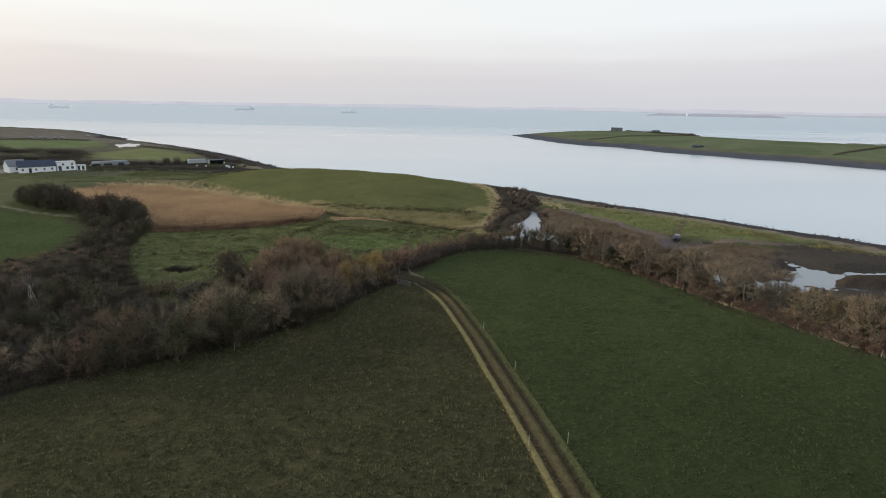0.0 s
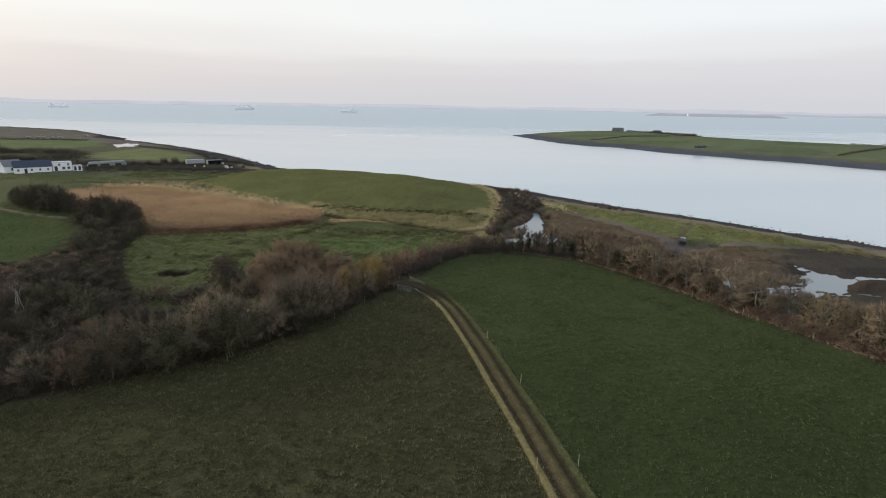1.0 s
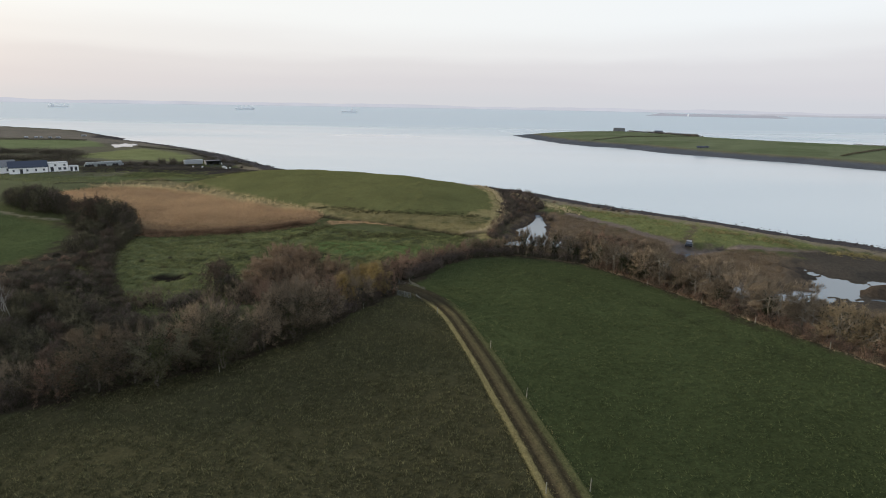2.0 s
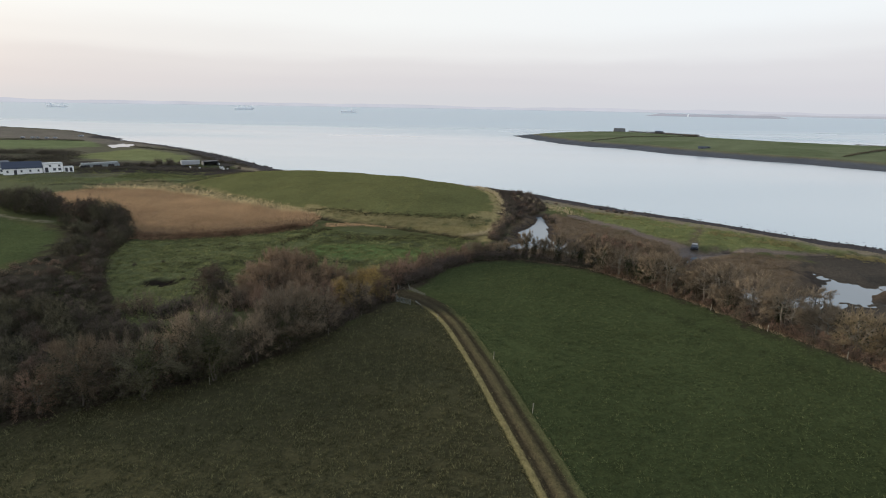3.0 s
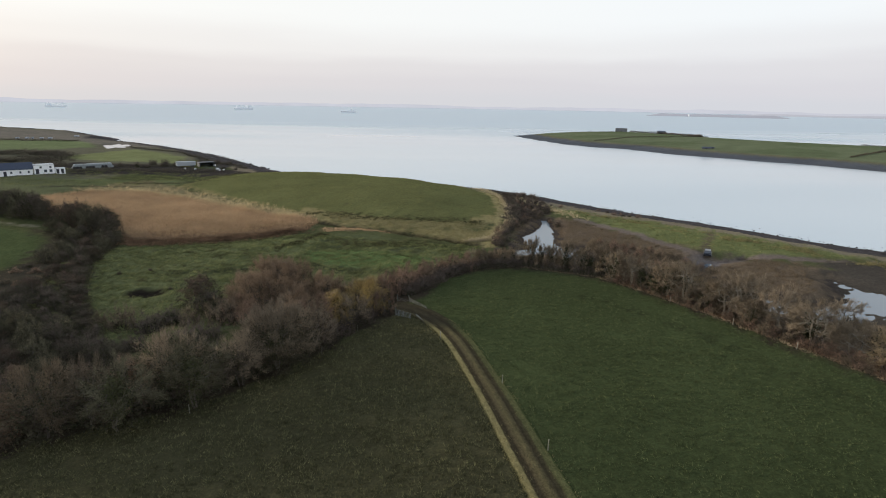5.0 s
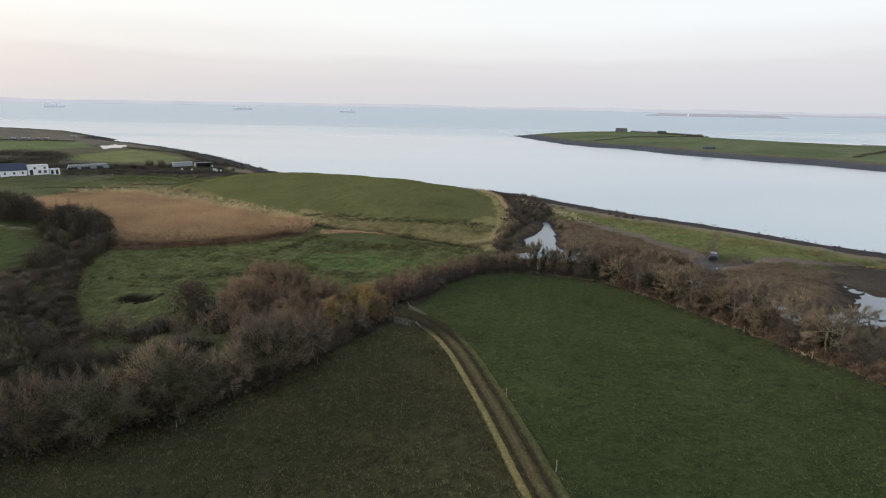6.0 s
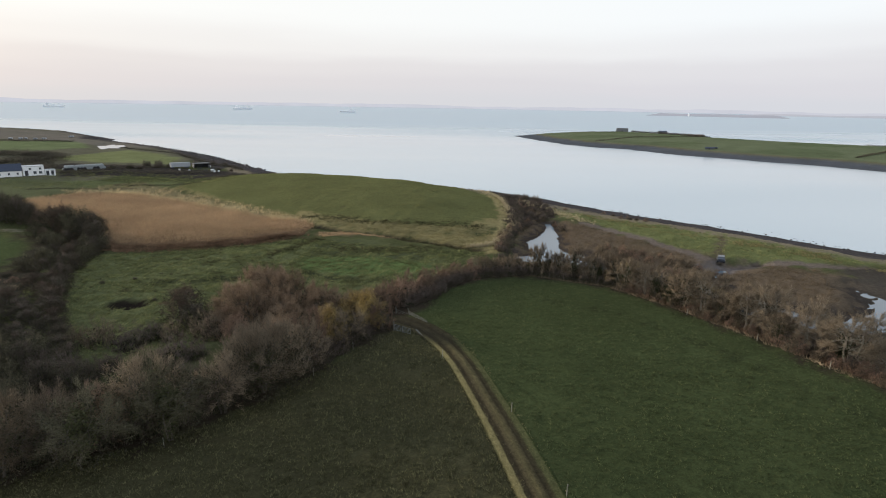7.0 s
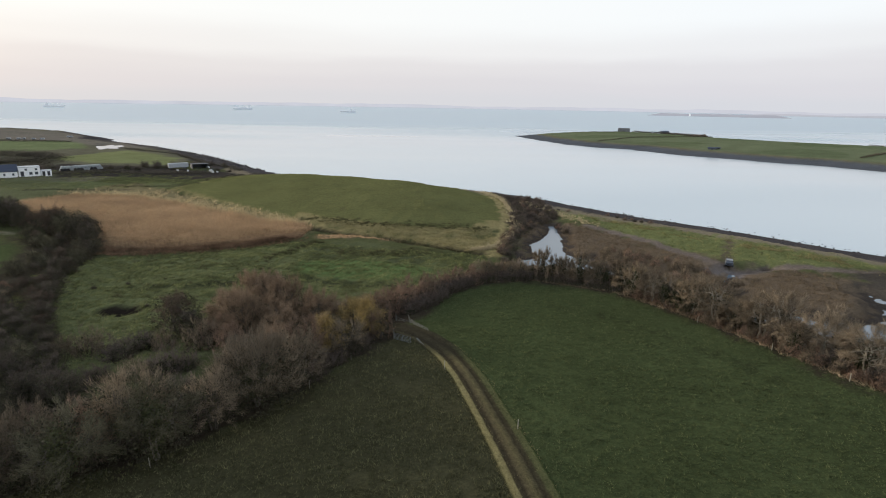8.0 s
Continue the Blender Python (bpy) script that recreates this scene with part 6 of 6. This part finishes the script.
for lo, hi, c in ((31, 27, (0.15, 0.135, 0.08, 0.4)), (25, 21, (0.098, 0.102, 0.11, 0.0))):
    k = step(-idp, -lo, -hi)[:, None]
    IT = IT * (1 - k) + np.array(c) * k
k = step(wave(IP, 120, 74), 0.1, 0.3)[:, None] * step(idp, 30, 34)[:, None]
IT = IT * (1 - k) + np.array((0.12, 0.138, 0.074, 0.25)) * k
ia = i_me.attributes.new("tint", "FLOAT_COLOR", "POINT")
ia.data.foreach_set("color", IT.astype(np.float32).ravel())
thing("island", "low green grazed island with a dark stony beach", "island", "", "structure", i_me, M_ISLE)


def iz(x, y):
    return float(isle_height(np.array([[x, y]], float))[0])


fort = thing("stone_fort", "square grey stone blockhouse on the island's ridge", "fort")
bm = bmesh.new()
box(bm, -8, 8, -6, 6, -0.5, 4.4, 0.2)
for v in bm.verts:
    if v.co.z > 2:
        v.co.x *= 0.95
        v.co.y *= 0.95
part("wall", bm, M_RUBBLE, fort)
for x0, x1, y0, y1 in ((-7.7, 7.7, -5.8, -4.9), (-7.7, 7.7, 4.9, 5.8), (-7.7, -6.8, -4.88, 4.88), (6.8, 7.7, -4.88, 4.88)):
    bm = bmesh.new()
    box(bm, x0, x1, y0, y1, 4.41, 5.3, 0.08)
    part("parapet", bm, M_RUBBLE, fort)
bm = bmesh.new()
box(bm, -0.8, 0.8, -6.05, -5.7, 0.3, 2.3)
part("doorway", bm, M_DOOR, fort)
place_house(fort, 246, 808, -16, iz(246, 808))
for x, y, L, W, e, r_, t, lab in [(222, 504, 6, 4, 1.0, 1.9, -25, "roofed stone cottage by the island's beach"), (230, 506, 3, 2.5, 0.9, 1.5, -25, "small stone outhouse by the island's beach"),
                                  (286, 779, 10, 6, 2.0, 3.6, -10, "grey stone farm building on the ridge")]:
    cot = thing("stone_cottage", lab, "cottage")
    part("wall", gable_body(L, W, e, r_), M_RUBBLE, cot)
    part("roof", gable_roof(L, W, e, r_), M_SLATE, cot)
    bm = bmesh.new()
    box(bm, L * 0.45, L * 0.45 + 1, -0.06, 0.05, 0.05, 1.5)
    part("door", bm, M_DOOR, cot)
    place_house(cot, x, y, t, iz(x, y))


for pts, size, wide in [([(153, 595), (180, 612), (207, 628), (250, 645), (298, 659)], 0.7, 1.5), ([(170, 770), (215, 800), (262, 800)], 0.5, 2), ([(252, 784), (270, 786), (290, 776), (306, 735), (300, 690), (294, 668)], 1.5, 2.0),
                        ([(301, 435), (335, 455), (393, 502)], 0.8, 2), ([(400, 560), (440, 545), (500, 510)], 0.8, 1.5)]:
    hedge("dark windblown hedge on the island pasture", pts, size, int(pts[0][0]), isle_height, wide, 1.4, M_BRAMBLE if size > 1.2 else M_HEDGE_LEAF)

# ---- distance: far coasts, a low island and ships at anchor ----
# far coasts glow in pale flat tones; the haze is put into this colour
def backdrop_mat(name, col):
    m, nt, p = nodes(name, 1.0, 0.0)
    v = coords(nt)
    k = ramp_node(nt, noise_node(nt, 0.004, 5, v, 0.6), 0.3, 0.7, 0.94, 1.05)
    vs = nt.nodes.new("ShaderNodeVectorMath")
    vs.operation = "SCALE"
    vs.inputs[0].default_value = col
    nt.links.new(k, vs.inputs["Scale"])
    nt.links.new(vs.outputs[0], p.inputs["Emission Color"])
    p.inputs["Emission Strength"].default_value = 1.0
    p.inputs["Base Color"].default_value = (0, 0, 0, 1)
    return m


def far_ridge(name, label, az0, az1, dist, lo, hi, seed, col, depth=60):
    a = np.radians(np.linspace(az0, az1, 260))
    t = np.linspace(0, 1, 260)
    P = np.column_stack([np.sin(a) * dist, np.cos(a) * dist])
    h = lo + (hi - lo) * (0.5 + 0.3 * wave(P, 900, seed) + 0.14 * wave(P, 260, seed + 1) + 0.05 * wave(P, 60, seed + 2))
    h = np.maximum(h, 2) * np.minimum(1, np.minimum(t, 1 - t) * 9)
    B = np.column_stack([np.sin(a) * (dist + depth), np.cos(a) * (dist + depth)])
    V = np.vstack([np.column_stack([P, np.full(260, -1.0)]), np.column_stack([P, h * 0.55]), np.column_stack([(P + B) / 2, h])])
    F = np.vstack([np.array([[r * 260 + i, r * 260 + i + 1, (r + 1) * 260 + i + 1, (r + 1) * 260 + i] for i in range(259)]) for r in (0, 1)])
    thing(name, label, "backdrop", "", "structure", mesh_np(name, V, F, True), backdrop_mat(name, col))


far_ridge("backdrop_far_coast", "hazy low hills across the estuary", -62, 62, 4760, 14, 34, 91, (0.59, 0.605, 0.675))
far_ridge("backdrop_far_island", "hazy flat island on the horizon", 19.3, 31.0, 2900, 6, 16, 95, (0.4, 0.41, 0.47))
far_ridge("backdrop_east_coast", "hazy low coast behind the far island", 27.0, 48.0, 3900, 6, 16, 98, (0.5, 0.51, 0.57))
light_house = thing("lighthouse", "tiny white lighthouse on the far island", "lighthouse")
bm = bmesh.new()
bmesh.ops.create_cone(bm, cap_ends=True, segments=12, radius1=3.6, radius2=2.8, depth=9, matrix=Matrix.Translation((0, 0, 4.5)))
part("tower", bm, M_RENDER, light_house)
bm = bmesh.new()
bmesh.ops.create_cone(bm, cap_ends=True, segments=12, radius1=2.0, radius2=1.2, depth=2.4, matrix=Matrix.Translation((0, 0, 10.2)))
part("lantern", bm, M_RENDER, light_house)
light_house.matrix_basis = Matrix.Translation((2890 * math.sin(radians(23.0)), 2890 * math.cos(radians(23.0)), 0.5))

# ship colours are raised towards white, painting in the haze of the distance
M_HULL = plain("haze_paled_hull", (0.9, 0.9, 0.91), 0.6, 0.05, 0.05, bump=0)
M_SHIPWHITE = plain("ship_white_paint", (0.97, 0.97, 0.96), 0.6, 0.03, 0.05, bump=0)


def ship(x, y, turn, L, house_at, cranes, label, hull_mat):
    root = thing("cargo_ship", label, "ship", "ships at anchor")
    bm = bmesh.new()
    W, n = L * 0.15, 14
    rings = []
    for i in range(n + 1):
        t = i / n
        w = W / 2 * min(1, (1 - t) * 3.6 + 0.03) * min(1, t * 6 + 0.75)
        sheer = L * (0.05 + 0.03 * max(0, t - 0.75) * 4 * (t - 0.75) + 0.01 * (t < 0.1))
        xx = -L / 2 + L * t
        rings.append([bm.verts.new((xx, -w, sheer)), bm.verts.new((xx - (0.02 * L if t > 0.9 else 0), -w * 0.8, -2)), bm.verts.new((xx - (0.02 * L if t > 0.9 else 0), w * 0.8, -2)), bm.verts.new((xx, w, sheer))])
    for a, b in zip(rings[:-1], rings[1:]):
        for k in range(4):
            bm.faces.new((a[k], a[(k + 1) % 4], b[(k + 1) % 4], b[k]))
    bm.faces.new(rings[0][::-1]), bm.faces.new(rings[-1])
    bmesh.ops.recalc_face_normals(bm, faces=bm.faces)
    part("hull", bm, hull_mat, root)
    bm = bmesh.new()
    hx = house_at * L
    box(bm, hx - 0.05 * L, hx + 0.05 * L, -W * 0.4, W * 0.4, 0.05 * L, 0.13 * L, 0.3)
    box(bm, hx - 0.03 * L, hx + 0.045 * L, -W * 0.46, W * 0.46, 0.131 * L, 0.155 * L, 0.2)
    part("deckhouse", bm, M_SHIPWHITE, root)
    bm = bmesh.new()
    box(bm, hx - 0.085 * L, hx - 0.055 * L, -1.5, 1.5, 0.05 * L, 0.16 * L, 0.3)
    part("funnel", bm, hull_mat, root)
    for c in cranes:
        bm = bmesh.new()
        box(bm, c * L - 0.9, c * L + 0.9, -0.9, 0.9, 0.05 * L, 0.14 * L, 0.2)
        box(bm, c * L - 0.5, c * L + 0.09 * L, -0.5, 0.5, 0.125 * L, 0.138 * L, 0.1)
        part("crane", bm, M_SHIPWHITE, root)
    for k in range(4):
        bm = bmesh.new()
        xk = (-0.3 + 0.17 * k) * L
        if abs(xk - hx) > 0.1 * L:
            box(bm, xk - 0.06 * L, xk + 0.06 * L, -W * 0.33, W * 0.33, 0.05 * L, 0.062 * L, 0.2)
            part("hatch", bm, hull_mat, root)
        else:
            bm.free()
    root.matrix_basis = Matrix.Translation((x, y, 0.3)) @ Matrix.Rotation(radians(turn), 4, "Z") @ Matrix.Diagonal((1, 1, 1.5, 1))


ship(-1484, 2225, 33, 68, -0.3, (0.1, 0.3), "pale cargo ship lying at anchor in haze", M_SHIPWHITE)
ship(-828, 2403, 19, 76, 0.33, (-0.35, -0.15, 0.05), "grey cargo ship with deck cranes at anchor", M_HULL)
ship(-350, 2138, 9, 58, 0.2, (), "grey coaster with a white deckhouse at anchor", M_HULL)
